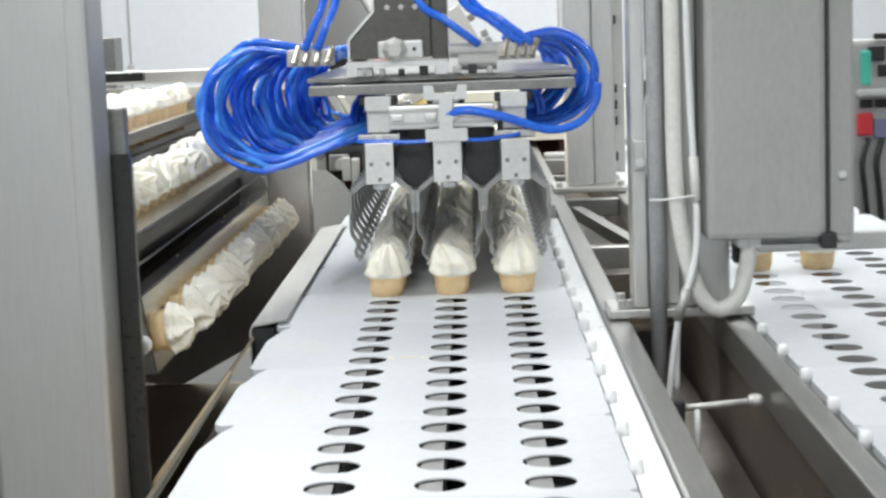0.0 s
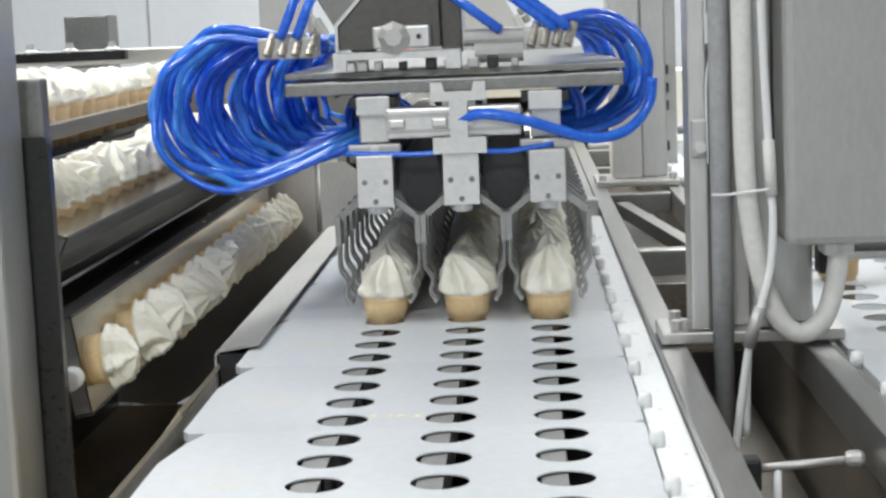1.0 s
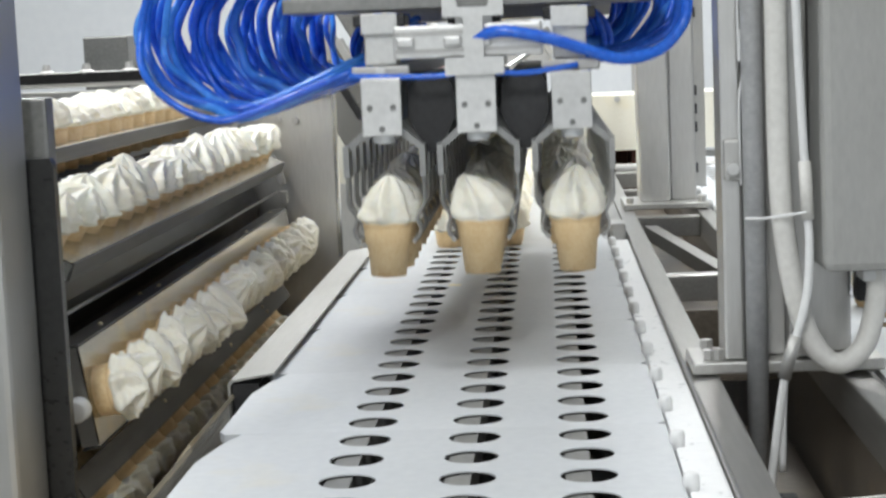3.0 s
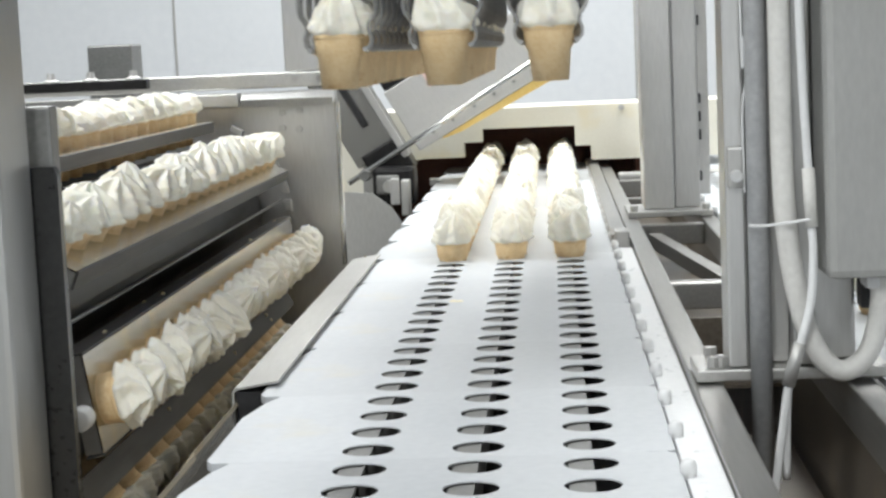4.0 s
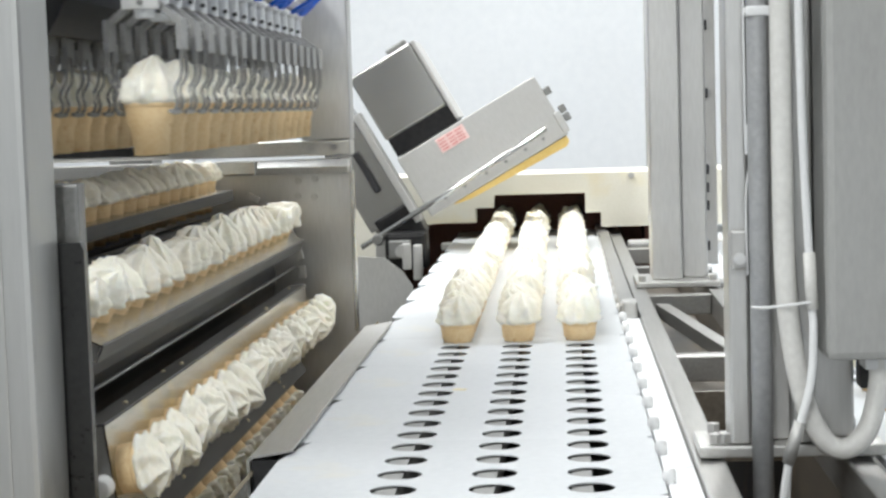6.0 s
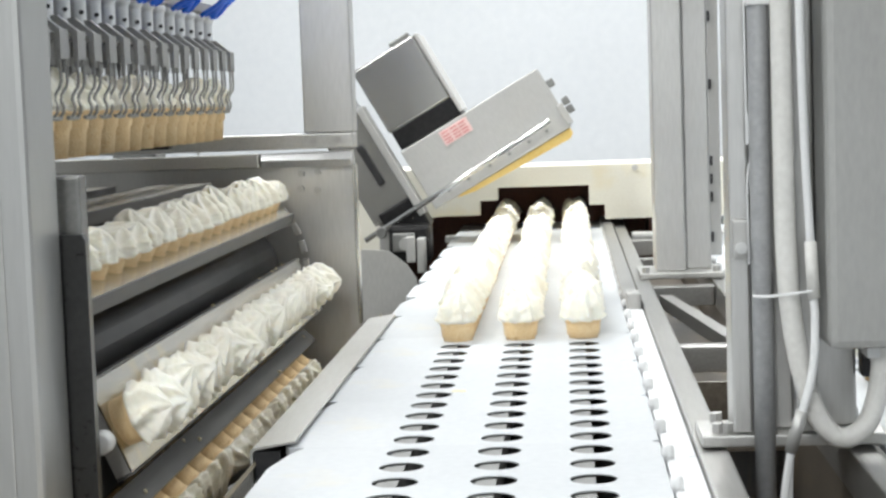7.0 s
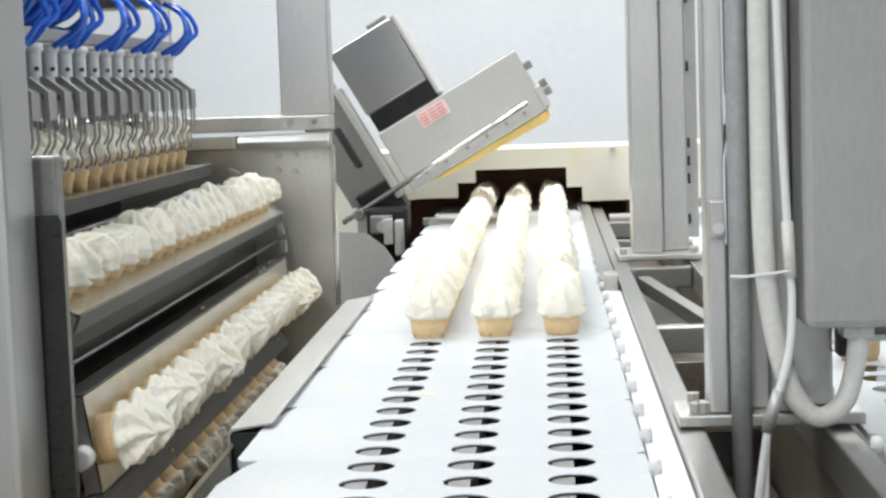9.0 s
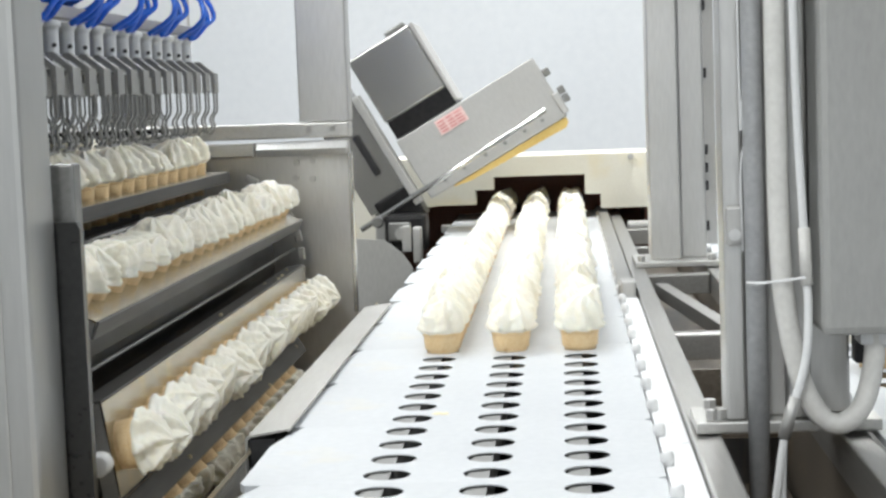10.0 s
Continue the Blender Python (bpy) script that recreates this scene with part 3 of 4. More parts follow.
BACK_ME = mesh_of("back_flange", prism(B(), [(-x, z if z > BED_Z - 0.01 else z - 0.010) for x, z in lip], T0, T1), TRAYLIP)
END = mesh_of("end_cap", prism(B(), [(-HALF, BED_Z - 0.002), (HALF - 0.004, BED_Z - 0.002), (HALF - 0.004, BED_Z - FLANGE), (-HALF, BED_Z - FLANGE)], T0, T0 + 0.002), STEEL)
ROLL = mesh_of("roller", lathe(B(), [(0.0085, -0.032), (0.0112, -0.0305), (0.0115, -0.012), (0.0095, -0.010)], 20), GUIDE, True)
PIN = mesh_of("roller_pin", cyl(B(), (0, 0, -0.0098), (0, 0, -0.0002), 0.0058, seg=6), BRASS)


crumb_rnd = random.Random(21)
CRUMB = mesh_of("cream_crumb", lathe(B(), [(0.0022, -0.0008), (0.0028, 0.0006), (0.0016, 0.0022)], 7), SMEAR, True)


def cone_tray():
    t = thing("cone_tray", "long stainless steel tray with a row of cone holes", "tray", "carousel trays")
    for n, me in (("bed", BED), ("front_flange", FRONT_ME), ("back_flange", BACK_ME), ("end_cap", END)):
        part(n, me, None, t)
    r = part("roller", ROLL, None, t, "white plastic roller", at=pose(0.006, T0, -0.027, -90, 0, 0))
    part("pin", PIN, None, r)
    for k in range(5):
        part("cream_crumb", CRUMB, None, t, at=pose(-HALF - 0.004, TRAY_Y0 + crumb_rnd.uniform(0.0, 18.0) * PITCH, BED_Z - crumb_rnd.uniform(0.002, 0.024), 0, -90, crumb_rnd.uniform(0, 360)))
    return t


# rests of the trays past the flat run: x, z and lean
RESTS = [(HUB_X - 2 * 0.1697, HUB_Z + REACH, 0), (HUB_X - 0.1697, HUB_Z + REACH, 0), (HUB_X, HUB_Z + REACH, 0), (-0.4145, 1.0835, 24), (-0.353, 0.9195, 81), (-0.415, 0.772, 148), (-0.530, 0.680, 176), (-0.740, 0.660, 180), (-0.910, 0.660, 180), (-1.08, 0.660, 180)]


def tray_pose(s, y=0.0):
    """The rim of a tray, s steps past the last flat place at the top."""
    if s <= 0:
        return pose(HUB_X + s * 0.1697, y, HUB_Z + REACH)
    i = min(int(s), 5)
    t, (a, b, c, d) = s - i, RESTS[i + 1:i + 5]
    x, z, lean = (0.5 * (2 * q + (r - p) * t + (2 * p - 5 * q + 4 * r - w) * t * t + (3 * q - p - 3 * r + w) * t ** 3) for p, q, r, w in zip(a, b, c, d))
    return pose(x, y, z, 0, lean, 0)


TRAYS = [(i, cone_tray()) for i in range(-6, 3)]
FULL = {-1, 0, 1, 2}
TRAY_CONES = [(i, TRAY_Y0 + j * PITCH, ice_cream("wafer cup cone with flattened white cream in a carousel tray", "cones in the carousel", FLAT_CREAMS)) for i in sorted(FULL) for j in range(TRAY_N) if (i, j) != (2, 1)]

# ---- gripper ----
gripper = thing("cone_gripper", "pneumatic gripper with three rows of steel fingers and blue air hoses", "gripper")
GY = (COUNT - 1) * PITCH
HEAD = surface("dark_polished_head", (0.09, 0.087, 0.08), (0.125, 0.12, 0.11), (0.14, 0.26), 0.9, 6)
# Lighter copy of BLUE: light shining through some hoses is put into the colour.
LITBLUE = surface("lit_blue_hose_plastic", (0.03, 0.20, 0.78), (0.09, 0.36, 0.95), (0.08, 0.22), 0, 14, bump=0.02)
part("beam", box(B(), -0.196, 0.186, -0.015, 0.10, 0.229, 0.244, 0.002), GUNMETAL, gripper)
part("top_plate", box(B(), -0.20, 0.19, 0.02, GY, 0.247, 0.254, 0.001), GUNMETAL, gripper)
part("beam", box(B(), -0.196, 0.186, GY - 0.1, GY, 0.226, 0.246, 0.002), STEEL_H, gripper)
part("column", prism(B(), [(-0.135, 0.279), (-0.02, 0.279), (-0.02, 0.55), (-0.098, 0.55), (-0.098, 0.345), (-0.135, 0.305)], 0.02, 0.16), HEAD, gripper)
part("column_edge", prism(B(), [(-0.139, 0.277), (-0.1355, 0.277), (-0.1355, 0.306), (-0.0985, 0.346), (-0.0985, 0.55), (-0.102, 0.55), (-0.102, 0.348), (-0.139, 0.308)], 0.012, 0.16), POLISHED, gripper)
for x in (-0.08, -0.06, -0.04):
    part("column_bolt", cyl(B(), (x, 0.014, 0.352), (x, 0.021, 0.352), 0.004, seg=8), SATIN, gripper)
part("column", box(B(), -0.018, 0.006, 0.02, 0.16, 0.272, 0.55, 0.002), HEAD, gripper)
part("bracket", prism(B(), [(-0.140, 0.255), (-0.125, 0.255), (-0.125, 0.268), (-0.012, 0.268), (-0.012, 0.255), (0.004, 0.255), (0.004, 0.276), (-0.140, 0.276)], -0.012, 0.04), ALU, gripper)
part("valve_block", box(B(), -0.094, -0.030, -0.01, 0.03, 0.280, 0.304, 0.002), ALU, gripper)
part("valve_knob", lathe(B(), [(0.016, 0), (0.018, 0.003), (0.018, 0.010), (0.010, 0.014)], 8), SATIN, gripper, at=pose(-0.070, -0.01, 0.292, 90, 0, 0))
part("valve_dot", cyl(B(), (-0.042, -0.012, 0.292), (-0.042, -0.009, 0.292), 0.003, seg=10), BLACK, gripper)
part("cylinder_rod", cyl(B(), (0.008, 0.01, 0.288), (0.085, 0.01, 0.288), 0.010, seg=14), SATIN, gripper)
part("cylinder_end", cyl(B(), (0.02, 0.01, 0.272), (0.075, 0.01, 0.272), 0.013, seg=14), SATIN, gripper)
for x in (-0.0488, 0.0488):
    part("cable_duct", prism(B(), [(x + u, z) for u, z in ((-0.018, 0.158), (0.018, 0.158), (0.024, 0.148), (0.025, 0.118), (0.016, 0.099), (0.0045, 0.080), (-0.0045, 0.080), (-0.016, 0.099), (-0.025, 0.118), (-0.024, 0.148))], 0.02, GY), BLACK, gripper, "black cable duct")
grip_rnd = random.Random(11)
for x in (-0.122, -0.108, -0.09, -0.062, -0.03, -0.008, 0.018, 0.04, 0.065):
    w, hgt = grip_rnd.uniform(0.008, 0.016), grip_rnd.uniform(0.008, 0.014)
    part("coupling", box(B(), x - w / 2, x + w / 2, -0.004, 0.02, 0.2545, 0.2545 + hgt, 0.002), grip_rnd.choice([BLACK, SATIN, BLACK, ALU]), gripper)
part("air_cylinder", box(B(), -0.083, 0.070, -0.018, 0.016, 0.178, 0.212, 0.003), ALU, gripper)
for z in (0.186, 0.204):
    part("groove", box(B(), -0.081, 0.068, -0.0195, -0.0175, z - 0.002, z + 0.002), SATIN, gripper)
for x in (-0.07, -0.022, 0.008):
    part("fitting", box(B(), x - 0.009, x + 0.009, -0.026, -0.0185, 0.190, 0.200, 0.002), ALU, gripper)
part("tee_bracket", prism(B(), [(-0.031, 0.240), (-0.031, 0.219), (-0.010, 0.219), (-0.010, 0.178), (-0.030, 0.178), (-0.030, 0.160), (0.030, 0.160), (0.030, 0.178), (0.010, 0.178), (0.010, 0.219), (0.031, 0.219), (0.031, 0.240), (0.018, 0.240), (0.015, 0.229), (-0.015, 0.229), (-0.018, 0.240)], -0.030, -0.0215), ALU, gripper)
FITTING = surface("nickel_fitting", (0.42, 0.39, 0.34), (0.56, 0.53, 0.48), (0.22, 0.35), 0.85, 40)
for sx in (-1, 1):
    mani = part("manifold", box(B(), (-0.226 if sx < 0 else 0.075), (-0.160 if sx < 0 else 0.130), 0.0, 0.05, 0.272, 0.296, 0.002), SATIN, gripper)
    for k in range(4):
        mx = (-0.216 + 0.016 * k) if sx < 0 else (0.083 + 0.014 * k)
        part("brass_fitting", cyl(B(), (mx, -0.004, 0.276), (mx + 0.008, 0.006, 0.300), 0.0052, seg=10), FITTING, mani)


def carrier(lane):
    c = part("lane_carrier", box(B(), -0.010, 0.010, -0.008, GY + 0.02, 0.1555, 0.172, 0.002), SATIN, gripper)
    part("end_plate", box(B(), -0.0205, 0.0205, -0.0220, -0.0185, 0.101, 0.160, 0.001), ALU, c, "bolted aluminium end plate")
    for x, z in ((-0.012, 0.130), (0.012, 0.130), (0.0, 0.108)):
        part("screw", cyl(B(), (x, -0.0245, z), (x, -0.0215, z), 0.0032, seg=8), GUNMETAL, c)
    part("column", box(B(), -0.017, 0.017, 0.0, 0.05, 0.173, 0.222, 0.002), ALU, c)
    part("slide_block", box(B(), -0.027, 0.027, -0.006, 0.05, 0.213, 0.225, 0.002), BLACK, c)
    part("slide_cap", box(B(), -0.019, 0.019, -0.010, -0.0065, 0.205, 0.226, 0.001), ALU, c)
    part("crossbar", box(B(), -0.03, 0.03, -0.012, -0.002, 0.1605, 0.172, 0.002), SATIN, c)
    part("crossbar_screw", cyl(B(), (0, -0.016, 0.167), (0, -0.011, 0.167), 0.005, seg=10), ALU, c)
    # Black bar added to imitate the shaded gaps behind the fingers.
    part("back_baffle", box(B(), -0.005, 0.005, 0.03, GY, 0.101, 0.110, 0.001), BLACK, c)
    return c


CARRIERS = [carrier(k) for k in range(3)]
TUBEGREY = surface("pale_grey_tube", (0.72, 0.74, 0.76), (0.82, 0.835, 0.85), (0.25, 0.4), 0.15, 20)
TUBE_ME = mesh_of("air_tube", lathe(B(), [(0.0095, 0.092), (0.0118, 0.094), (0.0118, 0.106), (0.0108, 0.108), (0.0108, 0.138), (0.0115, 0.1425), (0.0142, 0.1435), (0.0142, 0.150), (0.011, 0.152)], 14), TUBEGREY, True)


FINGER = surface("worn_finger_steel", (0.27, 0.27, 0.265), (0.38, 0.38, 0.37), (0.35, 0.5), 0.6, 14, bump=0.05)


def finger_mesh(sign):
    bm = B()
    prism(bm, [(sign * x, z) for x, z in [(0.008, 0.111), (0.016, 0.111), (0.040, 0.091), (0.040, 0.082), (0.015, 0.102), (0.008, 0.102)]], -0.006, 0.006)
    prism(bm, [(sign * x, z) for x, z in [(0.0365, 0.091), (0.0425, 0.091), (0.0425, 0.058), (0.0365, 0.058)]], -0.017, 0.017)
    for y in (-0.012, 0.012):
        tube(bm, [(sign * x, y, z) for x, z in [(0.0395, 0.062), (0.040, 0.033), (0.0385, 0.027), (0.0325, 0.018), (0.0315, 0.012), (0.0345, 0.004), (0.0335, -0.003), (0.0290, -0.008)]], 0.0019, 6)
    tube(bm, [(sign * 0.0285, -0.022, -0.008), (sign * 0.0275, 0.0, -0.009), (sign * 0.0285, 0.022, -0.008)], 0.0026, 6)
    return mesh_of("finger", bm, FINGER)


FINGER_ME = {s: finger_mesh(s) for s in (-1, 1)}
FINGERS = []
SCREW_ME = mesh_of("tube_screw", cyl(B(), (0.0065, -0.0085, 0.121), (0.0082, -0.0112, 0.121), 0.0028, seg=8), BLACK)
STUB_ME = {}
stub_rnd = random.Random(8)
for s in (-1, 1):
    for v in range(3):
        q = stub_rnd.uniform
        bm = B()
        for dy in (-0.012, 0.014):
            reach = q(0.040, 0.058)
            tube(bm, smooth_path([(s * 0.006, dy * 0.3, 0.148), (s * 0.018, dy + q(-0.006, 0.006), 0.154), (s * reach * 0.75, dy + q(-0.012, 0.012), 0.168 + q(-0.006, 0.004)), (s * reach, dy + q(-0.02, 0.02), 0.184 + q(-0.006, 0.006)), (s * reach * 0.85, dy + q(-0.02, 0.02), 0.212), (s * 0.018, dy + q(-0.02, 0.02), 0.232)], 6), 0.0040, 7)
        STUB_ME[s, v] = mesh_of("air_hose", bm, BLUE, True)
for c in CARRIERS:
    for j in range(COUNT):
        part("air_tube", TUBE_ME, None, c, at=pose(0, j * PITCH, 0))
        if c is CARRIERS[2]:
            part("tube_screw", SCREW_ME, None, c, at=pose(0, j * PITCH, 0))
        if c is not CARRIERS[1] and j > 2 and j % 3 != 1:
            side = 1 if c is CARRIERS[2] else -1
            part("air_hose", STUB_ME[side, j % 3], None, c, at=pose(0, j * PITCH, 0))
        for s in (-1, 1):
            FINGERS.append((s, j, part("finger", FINGER_ME[s], None, c, at=pose(0, j * PITCH, 0))))


def blue_hoses():
    rnd = random.Random(3)
    def loop(side, g, y, r, label="", material=BLUE):
        w = lambda a: rnd.uniform(-a, a)
        if side < 0:
            start, end = (-0.168 + w(0.006), y + w(0.01), 0.284 + w(0.008)), (-0.118 + w(0.004), y * 0.9, 0.176 + w(0.012))
            cx, cz, rx, rz, angles = -0.175 - 0.085 * g, 0.214 + w(0.006), 0.112 * g, 0.090 * (0.5 + 0.5 * g), range(100, 276, 25)
        else:
            start, end = (0.098 + w(0.008), y + w(0.01), 0.296 + w(0.006)), (0.100 + w(0.006), y * 0.9, 0.196 + w(0.01))
            cx, cz, rx, rz, angles = 0.110 + 0.020 * g, 0.240 + w(0.005), 0.100 * g, 0.072 * (0.5 + 0.5 * g), range(70, -106, -25)
        pts = [start] + [(cx + rx * math.cos(radians(a)) + w(0.004), y + w(0.012), cz + rz * math.sin(radians(a)) + w(0.004)) for a in angles] + [end]
        part("air_hose", tube(B(), smooth_path(pts, 5), r, 8), material, gripper, label, smooth=True)

    for k in range(62):
        u = k / 61
        loop(-1, 1.0 - 0.68 * u ** 0.8 + rnd.uniform(-0.06, 0.04), rnd.uniform(0.0, 0.16) + 0.55 * u, 0.0042 if k % 3 else 0.0056, "glossy blue air hose" if k == 0 else "", LITBLUE if k % 4 == 3 else BLUE)
    for k in range(24):
        u = k / 23
        loop(1, 1.0 - 0.5 * u ** 0.8 + rnd.uniform(-0.05, 0.03), rnd.uniform(0.0, 0.14) + 0.5 * u, 0.0042 if k % 3 else 0.0056, "", LITBLUE if k % 4 == 3 else BLUE)
    part("air_hose", tube(B(), smooth_path([(-0.13, -0.015, 0.163), (-0.05, -0.018, 0.160), (0.0, -0.018, 0.163), (0.05, -0.018, 0.160), (0.105, -0.016, 0.166)], 6), 0.0030, 8), BLUE, gripper, "", smooth=True)
    part("air_hose", tube(B(), smooth_path([(0.0, -0.024, 0.198), (0.03, -0.028, 0.203), (0.075, -0.028, 0.194), (0.11, -0.02, 0.182), (0.15, -0.01, 0.170), (0.19, 0.0, 0.178), (0.215, 0.01, 0.205), (0.22, 0.01, 0.235)], 6), 0.0062, 8), BLUE, gripper, "", smooth=True)
    for x in (-0.200, -0.182, 0.112, 0.126, 0.05):
        part("air_hose", tube(B(), smooth_path([(x, 0.0, 0.295), (x + 0.015 if x < 0 else x - 0.045, 0.0, 0.33), (x + 0.03 if x < 0 else x - 0.09, 0.02, 0.37), (x + 0.06 if x < 0 else x - 0.13, 0.05, 0.52)], 6), 0.0058, 8), BLUE, gripper, "", smooth=True)


blue_hoses()
GRIP_CONES = [(k, j, ice_cream("wafer cup cone with piped white cream taken up by the gripper", "cones in the gripper")) for k in range(3) for j in range(COUNT)]
BELT_CONES = [(k, r, ice_cream("wafer cup cone with piped white cream standing in the conveyor", "cones on the conveyor")) for k in range(3) for r in range(FIRST + COUNT, 46)]
for x, y in ((0.461, 0.860), (0.556, 0.860)):
    c = ice_cream("wafer cup cone standing in the second conveyor", "cones on the second conveyor")
    c.matrix_basis = pose(x, y, RIM_Z)

# ---- chute machine and tunnel behind ----
DRIVE = surface("polished_drive_steel", (0.36, 0.355, 0.34), (0.43, 0.425, 0.41), (0.2, 0.3), 0.9, 4)
chute = thing("chute_machine", "tilted stainless steel chute with a drive box and an amber edge", "machine", at=Matrix.Translation((-0.266, 3.098, 0.995)) @ pose(0, 0, 0, 0, -29.5, 0) @ Matrix.Scale(1.157, 4))
part("trough", box(B(), 0.002, 0.352, 0.0, 0.24, -0.006, 0.142, 0.003), SATIN, chute)
part("lip", box(B(), 0.345, 0.360, -0.004, 0.24, 0.0, 0.05, 0.003), SATIN, chute)
part("drive_box", box(B(), 0.002, 0.158, 0.0, 0.2, 0.188, 0.346, 0.004), DRIVE, chute)
# Dark strip stands in for the dark reflection low on the drive box.
part("drive_flange", box(B(), 0.006, 0.160, 0.002, 0.19, 0.144, 0.187, 0.002), DARK, chute)
part("drive_edge", box(B(), 0.159, 0.168, -0.002, 0.2, 0.15, 0.346, 0.002), SATIN, chute)
part("amber_edge", prism(B(), [(0.06, -0.010), (0.10, -0.018), (0.336, -0.027), (0.346, -0.020), (0.346, -0.007), (0.06, -0.007)], 0.004, 0.24), YELLOW, chute, "amber plastic lower edge")
part("rod", tube(B(), [(-0.158, -0.062, 0.016), (0.08, -0.062, 0.022), (0.318, -0.062, 0.030)], 0.0062, 12), POLISHED, chute, smooth=True)
for x in (0.05, 0.10, 0.155, 0.205, 0.255, 0.30):
    part("bolt", cyl(B(), (x, -0.006, 0.014), (x, 0.001, 0.014), 0.004, seg=8), GUNMETAL, chute)
part("arm", box(B(), -0.030, -0.014, -0.05, 0.02, 0.0, 0.27, 0.002), SATIN, chute)
part("arm_slot", box(B(), -0.075, -0.060, -0.028, -0.018, 0.10, 0.20, 0.004), BLACK, chute)
part("arm_plate", box(B(), -0.13, -0.031, -0.015, 0.1, 0.03, 0.30, 0.002), DRIVE, chute)
part("gear_case", box(B(), -0.11, -0.02, -0.04, 0.06, -0.03, 0.05, 0.006), DARK, chute)
tag_ob = part("label", box(B(), 0.095, 0.165, -0.0025, -0.0005, 0.100, 0.134), TAG, chute, "small faded pink label with bars")
for z in (0.106, 0.113, 0.120, 0.128):
    for x in (0.100, 0.122, 0.142):
        part("label_bar", box(B(), x, x + 0.016, -0.004, -0.0027, z - 0.0014, z + 0.0014), TAGBAR, tag_ob)
for x, z in ((0.353, 0.09), (0.361, 0.02), (0.361, 0.04)):
    part("clamp", box(B(), x, x + 0.016, 0.0, 0.03, z, z + 0.018, 0.003), GUNMETAL, chute)
part("clamp", box(B(), 0.100, 0.150, 0.03, 0.06, 0.347, 0.360, 0.004), GUNMETAL, chute)
GUARD = surface("pale_guard_steel", (0.52, 0.52, 0.50), (0.62, 0.615, 0.595), (0.25, 0.38), 0.5, 5, (1, 1, 0.3), 0.02, 200)
chute_stand = thing("chute_stand", "steel stand with a mirror-like guard under the chute", "stand", at=Matrix.Translation((-0.013, 0.206, -0.198)) @ Matrix.Scale(1.157, 4))
part("leg", box(B(), -0.34, -0.30, 2.5, 2.55, 0.1715, 1.02, 0.003), SATIN, chute_stand)
part("guard", prism(B(), [(-0.42, 0.965), (-0.30, 0.955), (-0.262, 0.925), (-0.243, 0.895), (-0.240, 0.86), (-0.250, 0.825), (-0.268, 0.80), (-0.42, 0.74)], 2.30, 2.305), GUARD, chute_stand, "pale smooth steel guard")
part("guard_bracket", box(B(), -0.262, -0.243, 2.29, 2.299, 0.93, 0.985, 0.003), SATIN, chute_stand)
part("gear_cover", box(B(), -0.30, -0.252, 2.385, 2.399, 0.945, 0.985, 0.004), GUNMETAL, chute_stand)
part("gear_hub", cyl(B(), (-0.272, 2.37, 0.962), (-0.272, 2.386, 0.962), 0.013, seg=16), SATIN, chute_stand)
part("hinge", box(B(), -0.246, -0.228, 2.36, 2.40, 0.90, 0.975, 0.004), SATIN, chute_stand)
part("knob", lathe(B(), [(0.01, 0), (0.013, 0.006), (0.01, 0.014)], 14), GUNMETAL, chute_stand, at=pose(-0.325, 2.42, 0.985, 90, 0, 0))
part("bearing", box(B(), -0.31, -0.22, 2.40, 2.5, 0.92, 1.0, 0.01), DARK, chute_stand)

tunnel = thing("freezer_tunnel", "ivory insulated tunnel with a dark opening over the conveyor", "machine")
part("panel", prism(B(), [(-1.4, 0.3), (-0.40, 0.3), (-0.40, 0.93), (-0.275, 0.945), (-0.168, 0.945), (-0.168, 0.985), (-0.117, 0.985), (-0.117, 1.02), (0.135, 1.02), (0.135, 0.965), (0.178, 0.965), (0.178, 0.925), (0.9, 0.925), (0.9, 1.075), (-1.4, 1.075)], 3.5, 3.56), IVORY, tunnel)
# Brown sheet closes the opening and stands in for the tunnel's dark depth.
part("liner", box(B(), -0.42, 0.30, 3.78, 3.80, 0.6, 1.07), LINER_BROWN, tunnel)
part("roof", box(B(), -1.4, 0.9, 3.561, 3.81, 1.05, 1.075), IVORY, tunnel)
part("side", box(B(), -0.45, -0.42, 3.561, 3.81, 0.5, 1.05), LINER_BROWN, tunnel)
part("side", box(B(), 0.30, 0.33, 3.561, 3.81, 0.5, 1.05), LINER_BROWN, tunnel)
part("knob", cyl(B(), (0.262, 3.5, 1.065), (0.262, 3.485, 1.065), 0.008, seg=10), SATIN, tunnel)
part("end_bar", box(B(), -0.26, 0.18, 3.40, 3.44, 0.878, 0.897, 0.003), STEEL_H, tunnel)
for k, z in enumerate((0.62, 0.70, 0.78, 0.86)):
    shelf = tagged(part("pipe_run", box(B(), 0.24, 1.6, 3.2, 3.28, z, z + 0.045, 0.006), surface("grey_pipe_run", (0.25, 0.24, 0.22), (0.36, 0.35, 0.32), (0.4, 0.5), 0.3, 8) if k == 0 else SATIN, None), "grey steel pipe run behind the line", "pipe")

panel = thing("operator_panel", "distant machine with red and green buttons behind the cabinet", "control panel")
part("body", box(B(), 0.87, 1.25, 2.32, 2.42, 0.0, 1.215, 0.01), SATIN, panel)
part("top_lamp", box(B(), 0.945, 0.968, 2.305, 2.319, 1.11, 1.19, 0.004), GREEN, panel)
for x, z, w, h in ((0.962, 1.165, 0.04, 0.034), (0.985, 1.128, 0.03, 0.028), (0.942, 1.056, 0.03, 0.02), (0.978, 1.056, 0.03, 0.02), (0.975, 1.215, 0.05, 0.014)):
    part("socket", box(B(), x, x + w, 2.308, 2.319, z, z + h, 0.003), BLACK, panel)
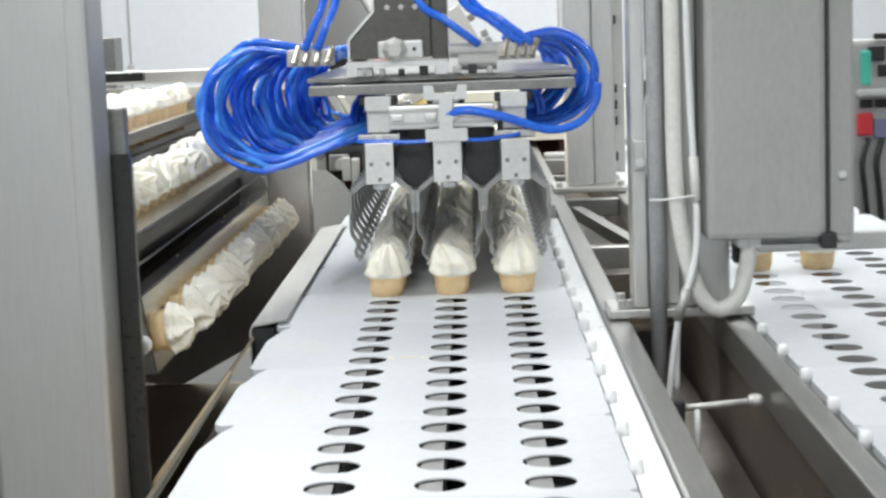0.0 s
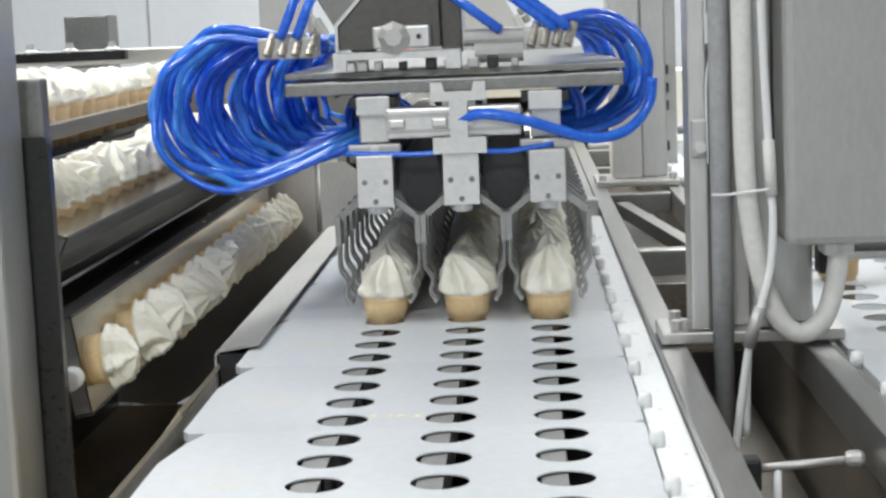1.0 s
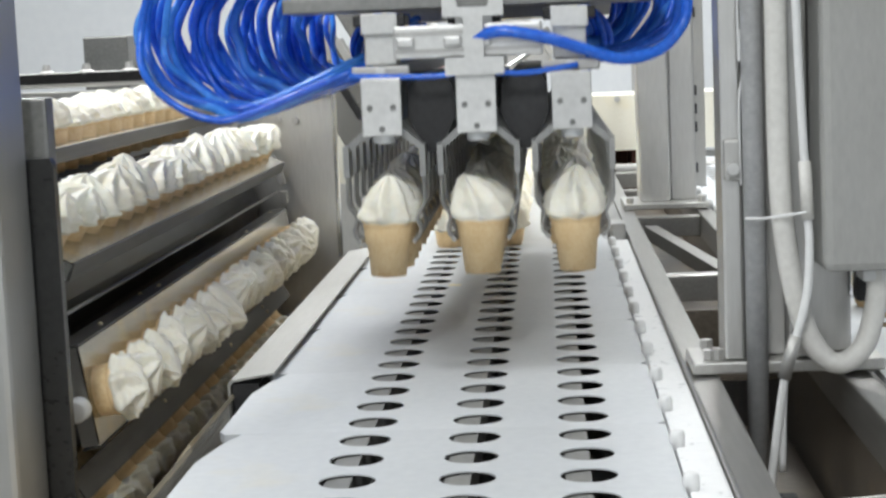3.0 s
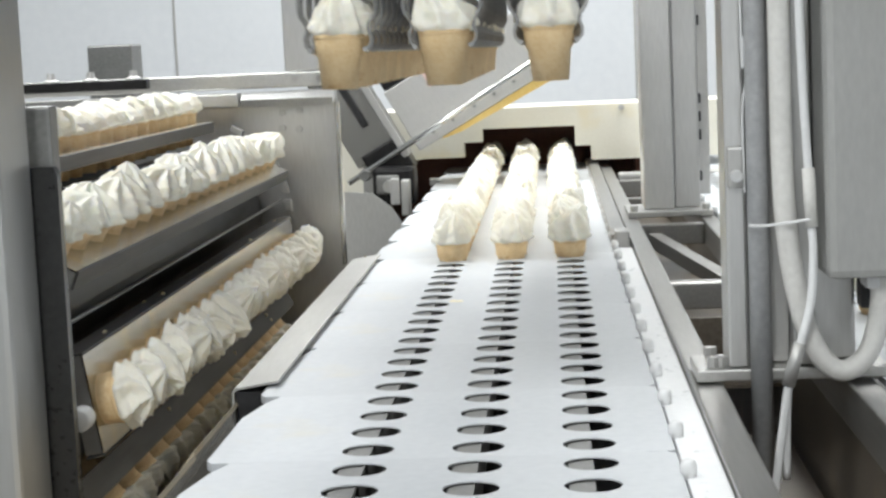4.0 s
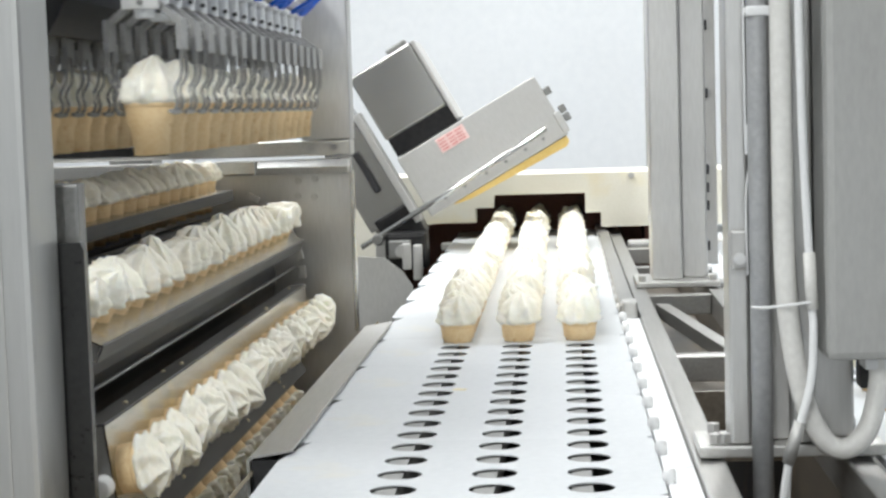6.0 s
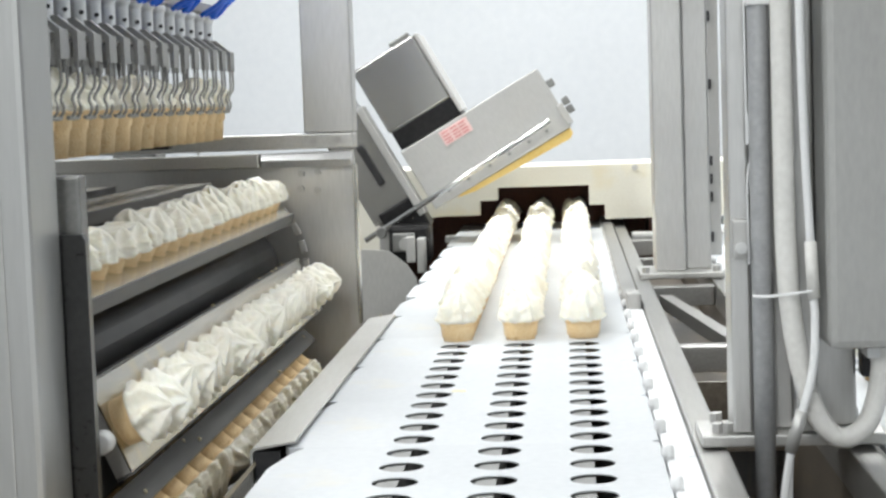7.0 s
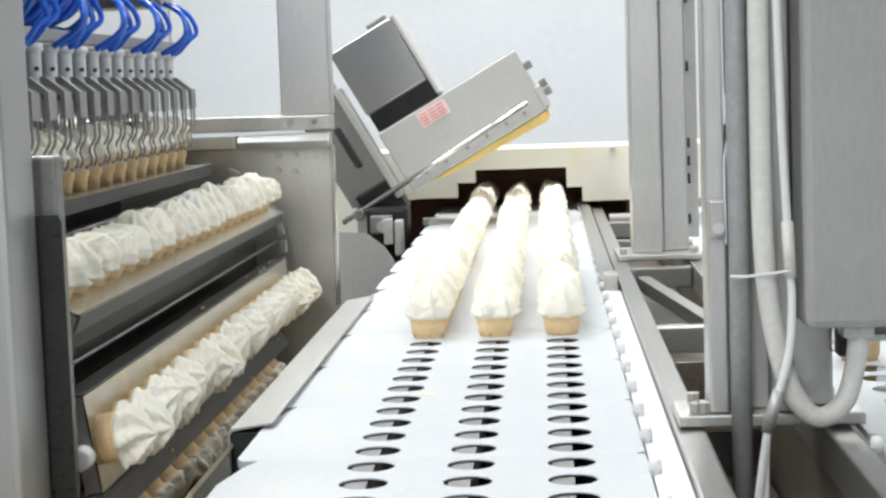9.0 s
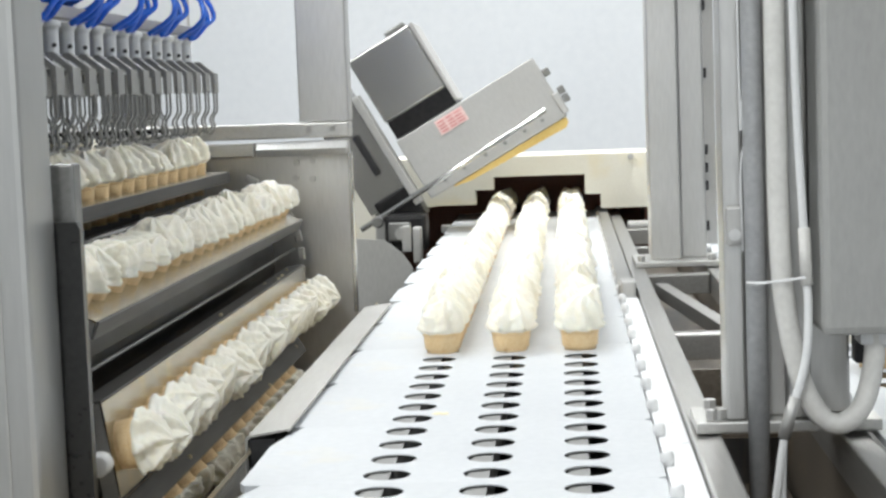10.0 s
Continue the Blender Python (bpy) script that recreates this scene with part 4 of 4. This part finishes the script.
part("shelf", box(B(), 0.935, 1.2, 2.28, 2.319, 1.085, 1.10, 0.003), ALU, panel)
part("stop_button", box(B(), 0.936, 0.972, 2.303, 2.319, 0.992, 1.045, 0.006), RED, panel)
part("blue_box", box(B(), 0.976, 1.03, 2.303, 2.319, 0.985, 1.03, 0.004), surface("slate_blue_plastic", (0.16, 0.17, 0.28), (0.22, 0.23, 0.36), (0.4, 0.5), 0, 12), panel)
for x in (0.952, 0.985):
    part("cable", tube(B(), smooth_path([(x + 0.01, 2.312, 0.985), (x - 0.006, 2.30, 0.93), (x, 2.30, 0.86), (x + 0.008, 2.305, 0.77)], 6), 0.007, 8), BLACK, panel, smooth=True)


# ---- movement ----
def near_row(t):
    return ROW_AT_START + FIRST * PITCH - SPEED * min(t, 2.35)


LIFT = [(0, 0.963), (0.5, 0.966), (1, 0.934), (1.5, 0.919), (2.0, 0.918), (2.35, 0.923), (2.5, 0.951), (2.75, 0.998), (3.0, 1.045), (3.2, 1.092), (3.6, 1.19), (4.0, 1.252), (4.3, 1.265), (4.5, 1.2675), (5.0, 1.275), (5.2, 1.2775), (6.0, 1.278), (6.5, 1.2755), (7, 1.2665), (7.5, 1.2385), (8, 1.2075), (8.5, 1.1885), (9, 1.1745), (9.5, 1.1725), (9.75, 1.1815), (10, 1.2135)]
SHIFT = [(0, 0.0), (3.6, 0.0), (4.0, -0.035), (4.3, -0.09), (4.5, -0.152), (5.0, -0.276), (5.2, -0.359), (5.8, -0.49), (6.3, -0.600), (6.5, -0.636), (7, -0.692), (7.5, -0.7205), (8, -0.7225), (10, -0.7225)]
SPREAD = [(0, 0.0975), (3.2, 0.0975), (4.0, 0.108), (4.5, 0.121), (5.0, 0.143), (5.2, 0.153), (6.0, 0.166), (7, 0.1697), (10, 0.1697)]
SEAT = [(2.35, 0.004), (2.75, 0.010), (3.2, 0.010), (6.5, 0.0), (10, 0.0)]
OPEN = [(0, 0.006), (1.4, 0.006), (1.9, 0.0), (9.05, 0.0), (9.3, 0.009), (10, 0.009)]
TURN = [(0, 0.0), (1.05, 0.0), (1.5, 0.34), (2.0, 0.63), (2.5, 0.94), (2.75, 1.0), (5.95, 1.0), (6.45, 1.42), (7.0, 1.76), (7.45, 1.96), (7.7, 2.0), (10, 2.0)]


def value(rows, t):
    for (a, u), (b, v) in zip(rows, rows[1:]):
        if t <= b:
            return u + (v - u) * max(0.0, t - a) / (b - a)
    return rows[-1][1]


def motions():
    walk(belt, [(0, pose(0, ROW_AT_START, BELT_Z)), (10, pose(0, ROW_AT_START - SPEED * 10, BELT_Z))])
    for k, r, c in BELT_CONES:
        y = ROW_AT_START + r * PITCH
        walk(c, [(0, pose((k - 1) * LANE, y, RIM_Z)), (10, pose((k - 1) * LANE, y - SPEED * 10, RIM_Z))])
    times = sorted({t for rows in (LIFT, SHIFT) for t, _ in rows})
    walk(gripper, [(t, pose(value(SHIFT, t), near_row(t), value(LIFT, t))) for t in times])
    for k, c in enumerate(CARRIERS):
        walk(c, [(t, pose((k - 1) * d, 0, 0)) for t, d in SPREAD])
    for s, j, f in FINGERS:
        walk(f, [(t, pose(s * a, j * PITCH, 0)) for t, a in OPEN])
    held = sorted({t for t in times + [t for t, _ in SPREAD] if 2.35 <= t <= 9.05})
    rest = HUB_Z + REACH
    for k, j, c in GRIP_CONES:
        rows = [(0, pose((k - 1) * LANE, near_row(0) + j * PITCH, RIM_Z)), (2.2, pose((k - 1) * LANE, near_row(2.2) + j * PITCH, RIM_Z))]
        rows += [(t, pose(value(SHIFT, t) + (k - 1) * value(SPREAD, t), near_row(t) + j * PITCH, value(LIFT, t) + value(SEAT, t))) for t in held]
        end = (value(SHIFT, 10) + (k - 1) * value(SPREAD, 10), near_row(10) + j * PITCH, rest)
        walk(c, rows + [(9.25, pose(*end)), (10, pose(*end))])
    steps = [t for t, _ in TURN] + [1.25, 1.75, 2.25, 6.2, 6.7, 7.2]
    steps = sorted(set(steps))
    for i, t in TRAYS:
        walk(t, [(u, tray_pose(i + value(TURN, u))) for u in steps])
    for i, y, c in TRAY_CONES:
        walk(c, [(u, tray_pose(i + value(TURN, u), y)) for u in steps])


motions()
